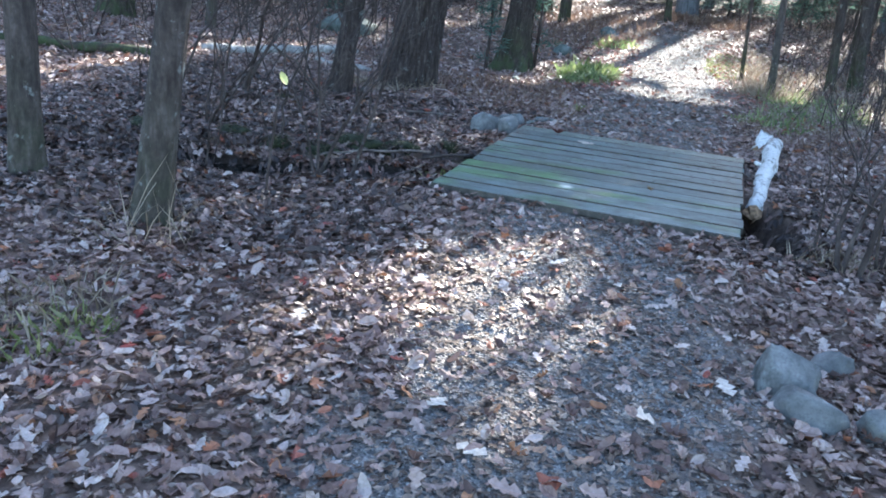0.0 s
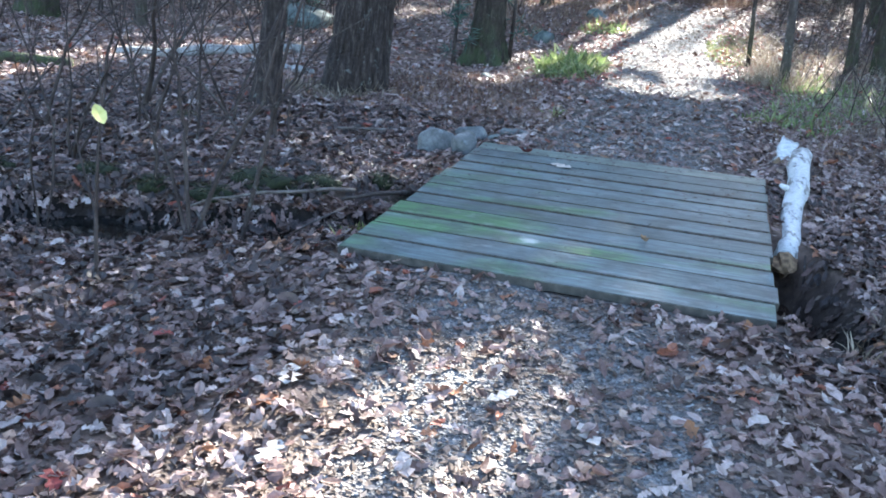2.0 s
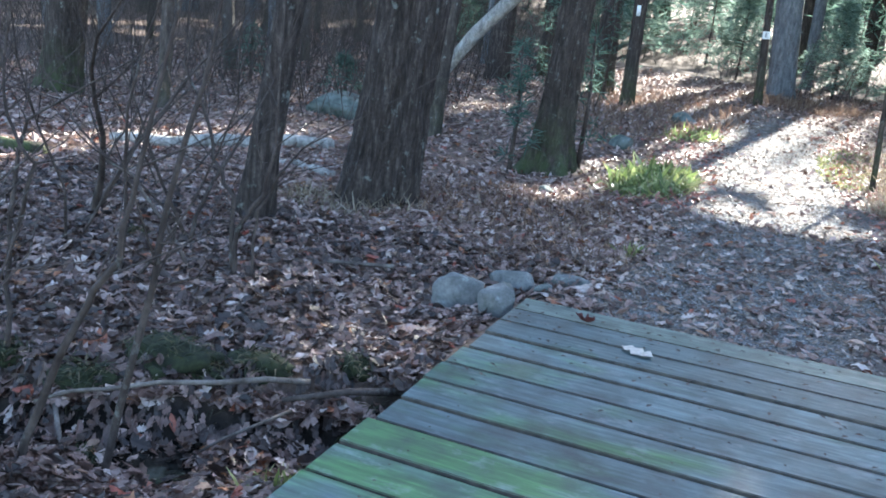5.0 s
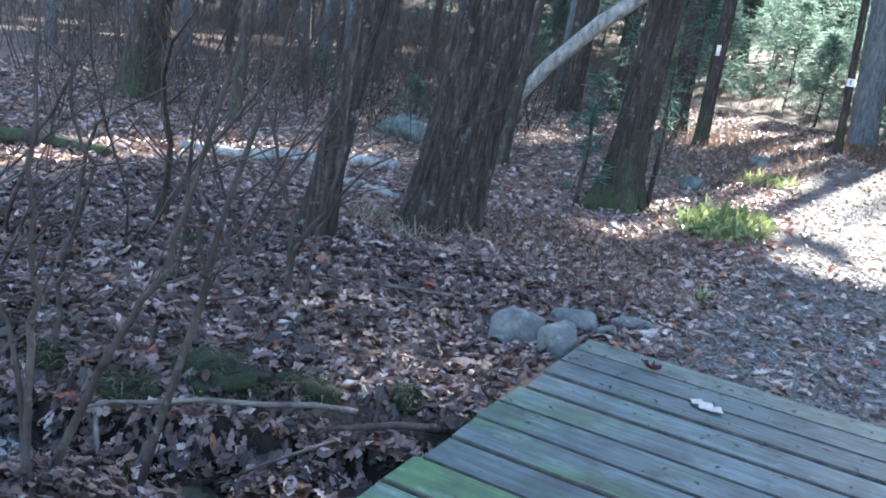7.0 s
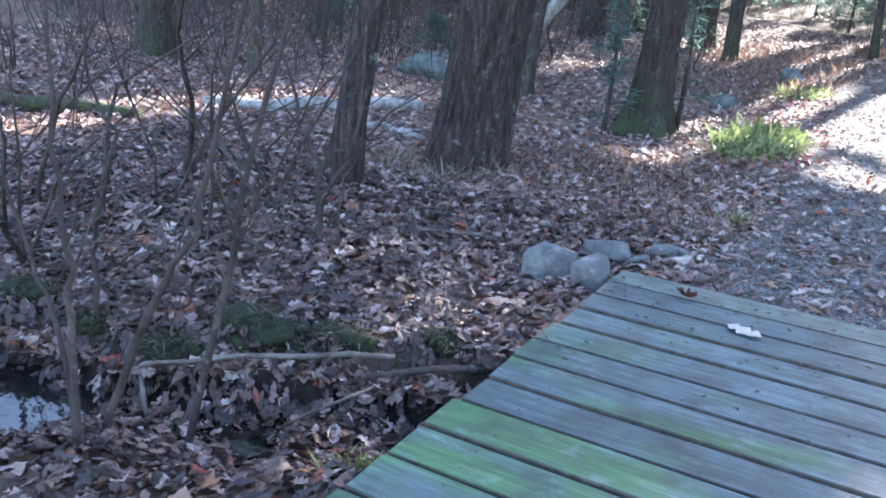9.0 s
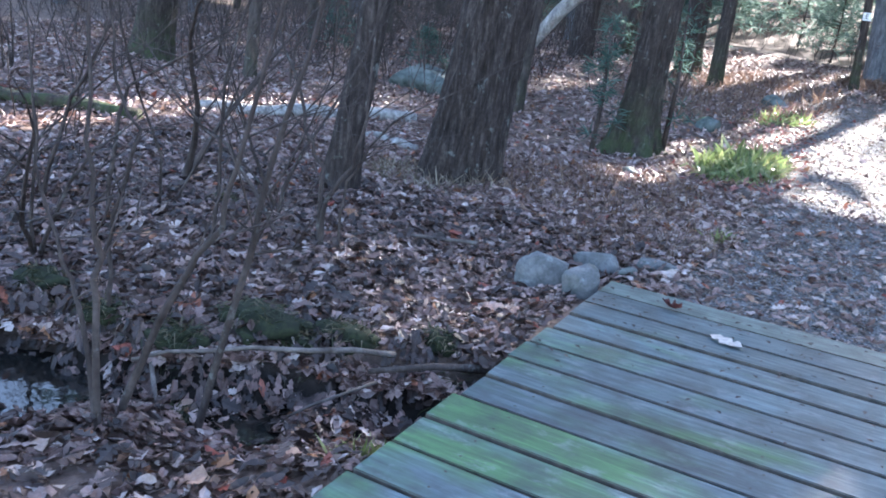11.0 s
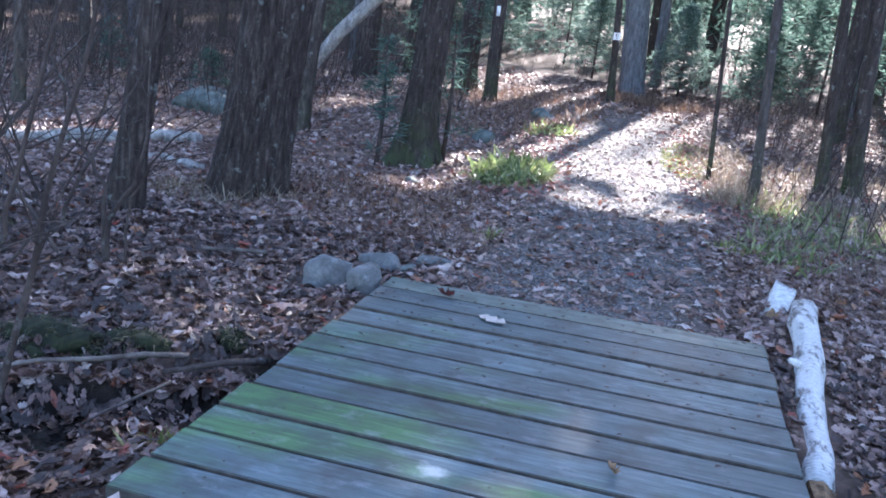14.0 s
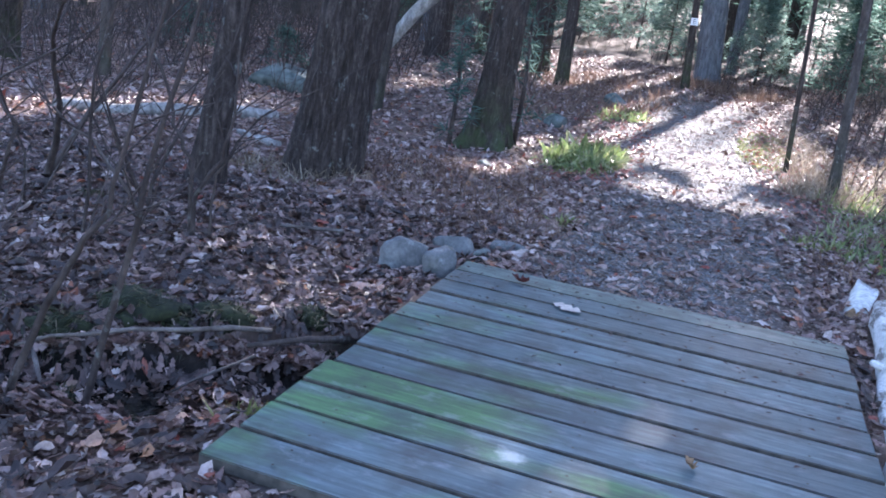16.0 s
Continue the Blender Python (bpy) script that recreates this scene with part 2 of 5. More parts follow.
ROTTEN = m_plain("rotten_wood", (0.10, 0.06, 0.035), (0.34, 0.22, 0.12), 30.0, 0.9)
BEAM = m_plain("dark_timber", (0.05, 0.045, 0.038), (0.12, 0.105, 0.085), 18.0, 0.85)
MOSS = m_plain("moss", (0.008, 0.011, 0.005), (0.028, 0.034, 0.013), 40.0, 0.95)
GRAVEL = m_leaves("gravel_chips", [(0.0, (0.09, 0.09, 0.09)), (0.5, (0.20, 0.20, 0.20)), (1.0, (0.42, 0.42, 0.42))], 0.6, 0.0)
WHITE = m_plain("white_paint", (0.72, 0.72, 0.70), (0.82, 0.82, 0.80), 30.0, 0.5)
BLACK = m_plain("black_paint", (0.02, 0.02, 0.022), (0.035, 0.035, 0.037), 30.0, 0.5)
RED_LEAF = m_plain("red_leaf", (0.16, 0.025, 0.02), (0.32, 0.06, 0.045), 50.0, 0.5)
MAROON_LEAF = m_plain("maroon_leaf", (0.06, 0.016, 0.014), (0.13, 0.035, 0.028), 50.0, 0.6)
PALE_LEAF = m_plain("pale_leaf", (0.40, 0.34, 0.29), (0.58, 0.52, 0.46), 50.0, 0.5)
YELLOW_LEAF = m_plain("yellow_leaf", (0.50, 0.47, 0.12), (0.62, 0.60, 0.22), 50.0, 0.5)


# ---------------------------------------------------------------- mesh helpers
class Geo:
    def __init__(self):
        self.v, self.f = [], []

    def add(self, vs, fs):
        o = len(self.v)
        self.v.extend(vs)
        self.f.extend([tuple(i + o for i in f) for f in fs])

    def tube(self, pts, rad, sides=6, cap=True, rough=0.0, rng=None):
        pts = [Vector(p) for p in pts]
        vs, n = [], len(pts)
        up = Vector((0.13, 0.21, 1.0))
        d0 = (pts[-1] - pts[0]).normalized()
        if abs(d0.dot(up.normalized())) > 0.9:
            up = Vector((1.0, 0.1, 0.05))
        for i, p in enumerate(pts):
            d = (pts[min(i + 1, n - 1)] - pts[max(i - 1, 0)]).normalized()
            a = d.cross(up).normalized()
            b = a.cross(d)
            for j in range(sides):
                w = 2 * math.pi * j / sides
                r = rad[i]
                if rough:
                    r *= 1 + rough * (noise.noise(Vector((math.cos(w) * 1.7 + p.x * 3, math.sin(w) * 1.7 + p.y * 3, p.z * 3))))
                vs.append(p + (a * math.cos(w) + b * math.sin(w)) * r)
        fs = [(i * sides + j, i * sides + (j + 1) % sides, (i + 1) * sides + (j + 1) % sides, (i + 1) * sides + j)
              for i in range(n - 1) for j in range(sides)]
        if cap:
            fs.append(tuple(range(sides))[::-1])
            fs.append(tuple(range((n - 1) * sides, n * sides)))
        self.add(vs, fs)

    def blade(self, p, d, length, width, bend, rng):
        """A grass blade or leaf strip of three faces."""
        d = Vector(d).normalized()
        s = d.cross(Vector((rng.uniform(-1, 1), rng.uniform(-1, 1), 0.3))).normalized() * width / 2
        p = Vector(p)
        drop = Vector((0, 0, -bend * length))
        q1, q2 = p + d * length * 0.5 + drop * 0.25, p + d * length + drop
        self.add([p - s * 0.7, p + s * 0.7, q1 - s, q1 + s, q2], [(0, 1, 3, 2), (2, 3, 4)])

    def ob(self, name, mat, parent=None, smooth=True, at=None):
        me = bpy.data.meshes.new(name)
        off = Vector(at) if at is not None else Vector((0, 0, 0))
        me.from_pydata([tuple(Vector(v) - off) for v in self.v], [], self.f)
        me.polygons.foreach_set("use_smooth", [smooth] * len(me.polygons))
        me.materials.append(mat)
        ob = new(name, me)
        if at is not None:
            ob.location = off
        if parent is not None:
            ob.parent = parent
        return ob


def np_mesh(name, verts, tris, mat, smooth=False):
    me = bpy.data.meshes.new(name)
    nv, nf = len(verts), len(tris)
    me.vertices.add(nv)
    me.vertices.foreach_set("co", np.asarray(verts, np.float32).ravel())
    me.loops.add(nf * 3)
    me.loops.foreach_set("vertex_index", np.asarray(tris, np.int32).ravel())
    me.polygons.add(nf)
    me.polygons.foreach_set("loop_start", np.arange(0, nf * 3, 3, dtype=np.int32))
    me.polygons.foreach_set("use_smooth", np.full(nf, smooth))
    me.update(calc_edges=True)
    me.materials.append(mat)
    return new(name, me)


def scatter(name, mat, templates, pos, yaw, tilt, tilt_dir, size, rng, slope):
    """Thousands of copies of small triangle templates joined in one mesh."""
    allv, allt, base = [], [], 0
    which = rng.integers(0, len(templates), len(pos))
    for k, (tv, tt) in enumerate(templates):
        sel = np.where(which == k)[0]
        if not len(sel):
            continue
        c, s = np.cos(yaw[sel]), np.sin(yaw[sel])
        loc = tv[None] * size[sel, None, None]
        x = loc[..., 0] * c[:, None] - loc[..., 1] * s[:, None]
        y = loc[..., 0] * s[:, None] + loc[..., 1] * c[:, None]
        z = loc[..., 2]
        cd, sd = np.cos(tilt_dir[sel])[:, None], np.sin(tilt_dir[sel])[:, None]
        along, across = x * cd + y * sd, -x * sd + y * cd
        ct, st = np.cos(tilt[sel])[:, None], np.sin(tilt[sel])[:, None]
        along, z = along * ct - z * st, along * st + z * ct
        x, y = along * cd - across * sd, along * sd + across * cd
        z = z + slope[0][sel][:, None] * x + slope[1][sel][:, None] * y
        v = np.stack([x, y, z], -1) + pos[sel][:, None]
        n = tv.shape[0]
        allv.append(v.reshape(-1, 3))
        allt.append((tt[None] + (np.arange(len(sel)) * n)[:, None, None] + base).reshape(-1, 3))
        base += len(sel) * n
    return np_mesh(name, np.concatenate(allv), np.concatenate(allt), mat)


# ---------------------------------------------------------------- lie of the land
DITCH = [(-30, 3.0), (-14, 1.2), (-7, -0.1), (-4, -0.35), (-2.7, -0.12), (-1.8, 0.22), (-1.1, 0.42), (-0.6, 0.68), (0.0, 1.02), (1.0, 1.15), (1.7, 1.0), (2.05, 0.72), (2.25, 0.35), (2.6, -0.1), (3.4, -0.5), (6, -1.6), (14, -3), (30, -6)]
TRAIL = [(1.5, -60), (1.6, -8), (1.45, -4), (1.2, -1.5), (1.0, 0), (0.98, 2.4), (1.08, 4), (1.05, 6.5), (0.85, 9), (0.6, 11.5), (0.1, 13.6), (-1.2, 16.2), (-4, 19.5), (-12, 26), (-30, 40)]


def ditch_y(x):
    return np.interp(x, [p[0] for p in DITCH], [p[1] for p in DITCH])


def polydist(line, x, y):
    best = np.full(np.shape(x), 1e9)
    for (ax, ay), (bx, by) in zip(line, line[1:]):
        dx, dy = bx - ax, by - ay
        t = np.clip(((x - ax) * dx + (y - ay) * dy) / (dx * dx + dy * dy), 0, 1)
        best = np.minimum(best, np.hypot(x - ax - t * dx, y - ay - t * dy))
    return best


def smooth(a, b, v):
    t = np.clip((v - a) / (b - a), 0, 1)
    return t * t * (3 - 2 * t)


def trail_mask(x, y):
    w = 0.62 + 0.22 * smooth(3, 8, y) + 0.10 * np.sin(x * 3.1 + y * 2.3) + 0.07 * np.sin(y * 5.7)
    return (1 - smooth(w - 0.2, w + 0.28, polydist(TRAIL, x, y))) * (1 - smooth(12.2, 14.2, y))


def land(x, y):
    x, y = np.asarray(x, float), np.asarray(y, float)
    d = polydist(TRAIL, x, y)
    z = -0.10 + 0.055 * (1 - smooth(0.7, 1.8, d))
    z = z + 0.062 * np.clip(y - 8, 0, 18) + 0.11 * np.clip(y - 22, 0, 50) + 0.06 * np.clip(-x - 9, 0, 60) + 0.05 * np.clip(x - 7, 0, 60)
    rough = smooth(0.7, 1.6, d)
    z = z + rough * (0.035 * np.sin(1.7 * x + 0.6 * y) * np.cos(1.3 * y - 0.5 * x) + 0.018 * np.sin(4.1 * x + 1.0) * np.cos(3.7 * y + 2 * x))
    z = z + 0.012 * np.sin(7.3 * x + 3.1 * y) * np.sin(6.1 * y - 2.0 * x)
    q = polydist(DITCH, x, y)
    q = q + 0.05 * np.sin(5.3 * x + 1.1 * y) + 0.035 * np.sin(11 * x - 4 * y) + 0.02 * np.sin(23 * x + 9 * y)
    near_side = y < ditch_y(x)
    cut = np.where(near_side & (x < 1.8), 1 - smooth(0.03, 0.62, q), 1 - smooth(0.02, 0.27, q))
    cut = np.where((x > 1.8) & ~near_side, 1 - smooth(0.2, 0.45, q), cut)
    deep = 0.19 + 0.15 * smooth(-0.5, 0.0, x) + 0.03 * np.sin(3.1 * x + 0.7) + 0.02 * np.sin(8.3 * x)
    return z - deep * cut * (1 - smooth(2.1, 2.4, x))


def lz(x, y):
    return float(land(x, y))


def ground():
    n = 370
    u = np.linspace(-1, 1, n)
    s = np.sinh(u * 6.3) / np.sinh(6.3) * 320
    gx, gy = np.meshgrid(s - 0.2, s + 0.3)
    gz = land(gx, gy)
    v = np.stack([gx, gy, gz], -1).reshape(-1, 3)
    i = np.arange(n * n).reshape(n, n)
    a, b, c, d = i[:-1, :-1].ravel(), i[:-1, 1:].ravel(), i[1:, 1:].ravel(), i[1:, :-1].ravel()
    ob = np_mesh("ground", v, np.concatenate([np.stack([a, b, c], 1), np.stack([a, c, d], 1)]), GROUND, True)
    # mask for the shade painted along the ditch and the pit
    att = ob.data.attributes.new("ditch_shade", "FLOAT", "POINT")
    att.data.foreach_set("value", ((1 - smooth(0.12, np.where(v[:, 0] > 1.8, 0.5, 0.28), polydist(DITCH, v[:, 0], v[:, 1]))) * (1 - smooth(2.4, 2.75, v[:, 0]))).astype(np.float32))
    att = ob.data.attributes.new("trail", "FLOAT", "POINT")
    att.data.foreach_set("value", trail_mask(v[:, 0], v[:, 1]).astype(np.float32))
    return tagged(ob, "dark forest soil with a grey gravel footpath", "ground", kind="structure")


ground()
wg = Geo()
wl = [p for p in DITCH if -9 < p[0] < -0.5]
edge = []
for i, (x, y) in enumerate(wl):
    nx, ny = wl[min(i + 1, len(wl) - 1)], wl[max(i - 1, 0)]
    d = Vector((nx[0] - ny[0], nx[1] - ny[1], 0)).normalized()
    edge += [Vector((x - d.y * 0.33, y + d.x * 0.3, -0.252)), Vector((x + d.y * 0.33, y - d.x * 0.3, -0.262 + 0.016))]
wg.add(edge, [(2 * i, 2 * i + 1, 2 * i + 3, 2 * i + 2) for i in range(len(wl) - 1)])
tagged(wg.ob("water", WATER), "shallow dark water of a leaf-filled woodland brook", "water", kind="structure")


# ---------------------------------------------------------------- footbridge
def footbridge():
    W, P = 1.935, 0.2
    rng = random.Random(4)
    root = tagged(new("footbridge"), "low wooden footbridge of twelve weathered grey-green planks", "footbridge")
    for i in range(12):
        gap = rng.uniform(0.011, 0.026)
        y0, y1 = i * P + gap / 2, (i + 1) * P - gap / 2
        xl, xr = rng.uniform(-0.012, 0.012) + 0.035 * i / 11, W + rng.uniform(-0.012, 0.018)
        bm = bmesh.new()
        bmesh.ops.create_grid(bm, x_segments=16, y_segments=3, size=0.5)
        for v in bm.verts:
            v.co.x = xl + (v.co.x + 0.5) * (xr - xl)
            v.co.y = y0 + (v.co.y + 0.5) * (y1 - y0)
            v.co.z = 0.0025 * noise.noise(Vector((v.co.x * 1.5, i * 3.7, v.co.y * 4)))
        geom = bmesh.ops.extrude_face_region(bm, geom=bm.faces[:])["geom"]
        for v in geom:
            if isinstance(v, bmesh.types.BMVert):
                v.co.z -= 0.042
        bmesh.ops.reverse_faces(bm, faces=bm.faces[:])
        bmesh.ops.recalc_face_normals(bm, faces=bm.faces[:])
        rim = [e for e in bm.edges if len(e.link_faces) == 2 and e.calc_face_angle(0) > 1.0]
        bmesh.ops.bevel(bm, geom=rim, offset=0.003, segments=2, affect="EDGES")
        me = bpy.data.meshes.new("plank")
        bm.to_mesh(me)
        bm.free()
        me.materials.append(DECK_NEW if i == 11 else DECK)
        me.materials.append(BEAM)
        # long side faces take the dark timber, so gaps between planks read darker
        for f in me.polygons:
            f.material_index = 1 if abs(f.normal.y) > 0.8 else 0
        p = new("plank", me)
        p.parent = root
        p.location.z = rng.uniform(-0.003, 0.003)
    for x in (0.22, 0.97, 1.70):
        g = Geo()
        vs = [Vector((x + a, y, z)) for y in (0.04, 2.36) for a, z in ((-0.045, -0.19), (0.045, -0.19), (0.045, -0.046), (-0.045, -0.046))]
        g.add(vs, [(0, 1, 2, 3), (7, 6, 5, 4), (0, 4, 5, 1), (1, 5, 6, 2), (2, 6, 7, 3), (3, 7, 4, 0)])
        g.ob("beam", BEAM, root, False)
    g = Geo()
    for i in range(12):
        for x in (0.22, 0.97, 1.70):
            for dy in (0.05, 0.15):
                cx, cy = x + rng.uniform(-0.015, 0.015), i * P + dy + rng.uniform(-0.01, 0.01)
                g.add([Vector((cx + 0.005 * math.cos(a * 1.0472), cy + 0.005 * math.sin(a * 1.0472), 0.0045)) for a in range(6)] + [Vector((cx, cy, 0.006))],
                      [(a, (a + 1) % 6, 6) for a in range(6)])
    tagged(g.ob("nail_heads", BEAM, root), kind="stuff")


footbridge()


# ---------------------------------------------------------------- trees
def trunk_mesh(name, mat, parent, x, y, lean, r0, r1, h, seed, sides=20, ridge=0.05, flare=1.0, bend=0.0, dz=0.07):
    """A trunk with furrowed bark and root flare. lean: metres sideways per metre of height, in x and y."""
    rng = random.Random(seed)
    zb = lz(x, y) - 0.12
    hs, t = [], 0.0
    while t < h:
        hs.append(t)
        t += dz * (1 + max(0, t - 2.4) * 1.2)
    hs.append(h)
    vs = []
    lobes = rng.randint(4, 6)
    ph = rng.uniform(0, 6)
    for t in hs:
        r = r1 * (1 - 0.45 * t / h) + (r0 - r1) * math.exp(-t / 0.33)
        fl = flare * math.exp(-t / 0.22)
        cx = x + lean[0] * t + bend * math.sin(t * 0.9 + ph)
        cy = y + lean[1] * t
        for j in range(sides):
            w = 2 * math.pi * j / sides
            q = Vector((math.cos(w) * 2.2, math.sin(w) * 2.2, t * 0.8 + seed * 7.1))
            k = 1 + fl * 0.28 * math.cos(lobes * w + ph) + 0.07 * noise.noise(q)
            if ridge:
                q2 = Vector((math.cos(w) * r * 26, math.sin(w) * r * 26, t * 2.6 + seed))
                k += ridge * (1 - abs(noise.noise(q2)) * 2.2) / max(r, 0.12) * 0.25
            vs.append((cx + math.cos(w) * r * k, cy + math.sin(w) * r * k, zb + t))
    g = Geo()
    n = len(hs)
    g.add(vs, [(i * sides + j, i * sides + (j + 1) % sides, (i + 1) * sides + (j + 1) % sides, (i + 1) * sides + j) for i in range(n - 1) for j in range(sides)])
    g.f.append(tuple(range((n - 1) * sides, n * sides)))
    return g.ob(name, mat, parent, True, (x, y, zb))


def limbs(parent, mat, x, y, lean, r, h0, h, seed, count=5):
    """Bare forking limbs in the upper part of a tree."""
    rng = random.Random(seed + 99)
    zb = lz(x, y)
    for _ in range(count):
        g = Geo()
        t = rng.uniform(h0, h * 0.95)
        p = Vector((x + lean[0] * t, y + lean[1] * t, zb + t - 0.12))
        a = rng.uniform(0, 6.28)
        d = Vector((math.cos(a), math.sin(a), rng.uniform(0.4, 0.9))).normalized()
        L = rng.uniform(1.2, 2.8)
        pts = [p + d * L * s + Vector((rng.uniform(-0.1, 0.1), rng.uniform(-0.1, 0.1), 0.25 * s * s)) * (s > 0) for s in (0, 0.33, 0.66, 1)]
        rr = r * rng.uniform(0.22, 0.4)
        g.tube(pts, [rr, rr * 0.75, rr * 0.5, rr * 0.15], 5)
        for q in pts[1:3]:
            d2 = (d + Vector((rng.uniform(-0.8, 0.8), rng.uniform(-0.8, 0.8), rng.uniform(0, 0.6)))).normalized()
            g.tube([q, q + d2 * L * 0.3, q + d2 * L * 0.55 + Vector((0, 0, 0.1))], [rr * 0.45, rr * 0.3, rr * 0.08], 4)
        g.ob("limb", mat, parent)


def tree(label, mat, x, y, lean, r0, r1, h, seed, **kw):
    root = tagged(new("tree"), label, "tree")
    trunk_mesh("trunk", mat, root, x, y, lean, r0, r1, h, seed, **kw)
    limbs(root, mat, x, y, lean, r1, max(3.2, h * 0.45), h, seed)
    return root


tree("slender leaning tree with dark brown bark", BARK, -2.19, 3.18, (0.16, 0.02), 0.145, 0.095, 9, 1, sides=40, bend=0.035)
tree("thick leaning oak with furrowed lichen-spotted bark", BARK, -1.80, 4.22, (0.125, 0.0), 0.36, 0.25, 12, 2, sides=88, ridge=0.12, flare=0.5, dz=0.05)
tree("mossy tree with flared roots beside the footpath", BARK_DARK, -1.26, 6.98, (0.06, 0.0), 0.36, 0.15, 12, 3, sides=64, ridge=0.12, flare=2.0)
tree("grey trunk deeper in the wood", BARK, -4.46, 14.0, (0.02, 0.0), 0.26, 0.22, 12, 5, sides=24)
tree("grey-brown trunk beside the clearing", BARK_DARK, -2.43, 14.0, (0.0, 0.0), 0.24, 0.19, 12, 6, sides=24)
blazed = tree("slim dark tree with a white painted trail blaze", BARK_DARK, -1.66, 12.6, (0.0, 0.0), 0.13, 0.108, 10, 7, sides=20)
tree("big bluish-grey pine trunk at the bend", BARK_PINE, 0.52, 16.4, (-0.08, 0.0), 0.29, 0.25, 14, 8, sides=32)
tree("thin dark trunk that carries a trail marker", BARK_DARK, 0.25, 14.4, (-0.06, 0.0), 0.085, 0.065, 8, 9, sides=14)
tree("straight grey trunk behind the oak", BARK_SMOOTH, -3.08, 8.05, (0.08, 0.0), 0.12, 0.095, 11, 10, sides=24)
tree("wide old trunk far back in the brush", BARK_DARK, -8.1, 7.0, (0.17, 0.0), 0.36, 0.25, 12, 11, sides=28, flare=0.6)
tree("thin grey-brown tree in the brush", BARK_SMOOTH, -6.03, 6.65, (0.06, 0.0), 0.09, 0.07, 9, 12, sides=16)
tree("slim smooth-barked tree in tall dry grass", BARK_SMOOTH, 2.25, 7.1, (-0.05, 0.0), 0.065, 0.044, 8, 13, sides=20, bend=0.02)
tree("very thin young tree at the path's edge", BARK_DARK, 1.89, 8.5, (-0.06, 0.0), 0.036, 0.027, 6, 14, sides=12)
tree("slim dark trunk among weeds", BARK_DARK, 3.13, 8.6, (-0.073, 0.0), 0.075, 0.06, 9, 15, sides=20)
tree("dark straight trunk among weeds", BARK_DARK, 3.47, 8.7, (-0.07, 0.0), 0.12, 0.085, 10, 16, sides=24)
tree("thin trunk leaning over brush", BARK_DARK, 3.90, 8.8, (0.18, 0.0), 0.06, 0.05, 5, 17, sides=16)
tree("slender smooth tree by the brook", BARK_SMOOTH, -1.14, -1.4, (0.14, 0.0), 0.125, 0.082, 8, 19, sides=40, bend=0.01, flare=0.5)
tree("grey mossy tree on the brook's bank", BARK_SMOOTH, -2.19, -1.14, (0.03, 0.0), 0.12, 0.083, 8, 20, sides=32, flare=0.5)

rt = random.Random(61)
made = 0
while made < 20:
    x, y = rt.uniform(-17, -4), rt.uniform(9, 24)
    if polydist(TRAIL, x, y) < 1.5 or -3.9 < x + 0.47 * (y - 8) < -2.6:
        continue
    tree("straight young trunk in the shaded wood", rt.choice((BARK_DARK, BARK_SMOOTH, BARK_PINE)), x, y, (rt.gauss(0.05, 0.06), 0.0), rt.uniform(0.06, 0.17), rt.uniform(0.05, 0.14), rt.uniform(8, 12), 700 + made, sides=12, dz=0.15, flare=0.5)
    made += 1

# bleached dead trunk caught in the fork of other trees
g = Geo()
pts = [Vector((-3.9, 9.0, -0.05)), Vector((-3.5, 9.0, 0.5)), Vector((-3.0, 9.0, 1.14)), Vector((-2.46, 9.05, 1.72)), Vector((-1.7, 9.1, 2.35)), Vector((-0.9, 9.2, 2.95))]
g.tube(pts, [0.07, 0.075, 0.085, 0.085, 0.075, 0.05], 12, rough=0.35)
tagged(g.ob("dead_tree", DEADWOOD), "bleached dead trunk leaning against a living tree", "dead tree")

# white marks
g = Geo()
bx, by = -1.66, 12.6 - 0.112
zt = 1.62
g.add([Vector((bx + dx, by + dy, zt + dz)) for dy in (-0.004, 0.012) for dx, dz in ((-0.03, 0), (0.03, 0), (0.03, 0.16), (-0.03, 0.16))],
      [(0, 1, 2, 3), (0, 3, 7, 4), (1, 5, 6, 2), (3, 2, 6, 7), (0, 4, 5, 1)])
g.ob("blaze", WHITE, blazed)
sg = tagged(new("trail_marker"), "small white square trail marker lettered E on a trunk", "trail marker")
sg.location = (0.185, 14.4 - 0.085, 1.53)
g = Geo()
g.add([Vector((dx, dy, dz)) for dy in (-0.008, 0.012) for dx, dz in ((-0.062, -0.062), (0.062, -0.062), (0.062, 0.062), (-0.062, 0.062))],
      [(0, 1, 2, 3), (7, 6, 5, 4), (0, 3, 7, 4), (1, 5, 6, 2), (3, 2, 6, 7), (0, 4, 5, 1)])
g.ob("board", WHITE, sg, False)
tc = bpy.data.curves.new("letter", "FONT")
tc.body, tc.size, tc.align_x, tc.align_y, tc.extrude = "E", 0.11, "CENTER", "CENTER", 0.002
tc.materials.append(BLACK)
to = new("letter", tc)
to.parent, to.location, to.rotation_euler = sg, (0, -0.012, 0), (radians(90), 0, 0)
bpy.context.view_layer.update()
lm = bpy.data.meshes.new_from_object(to)
bpy.data.objects.remove(to)
lo = new("letter", lm)
lo.parent, lo.location, lo.rotation_euler = sg, (0, -0.012, 0), (radians(90), 0, 0)


# background wood: many trunks, and pines given unseen crowns to shade the path
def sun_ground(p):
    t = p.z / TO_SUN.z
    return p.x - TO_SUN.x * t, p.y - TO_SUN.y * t


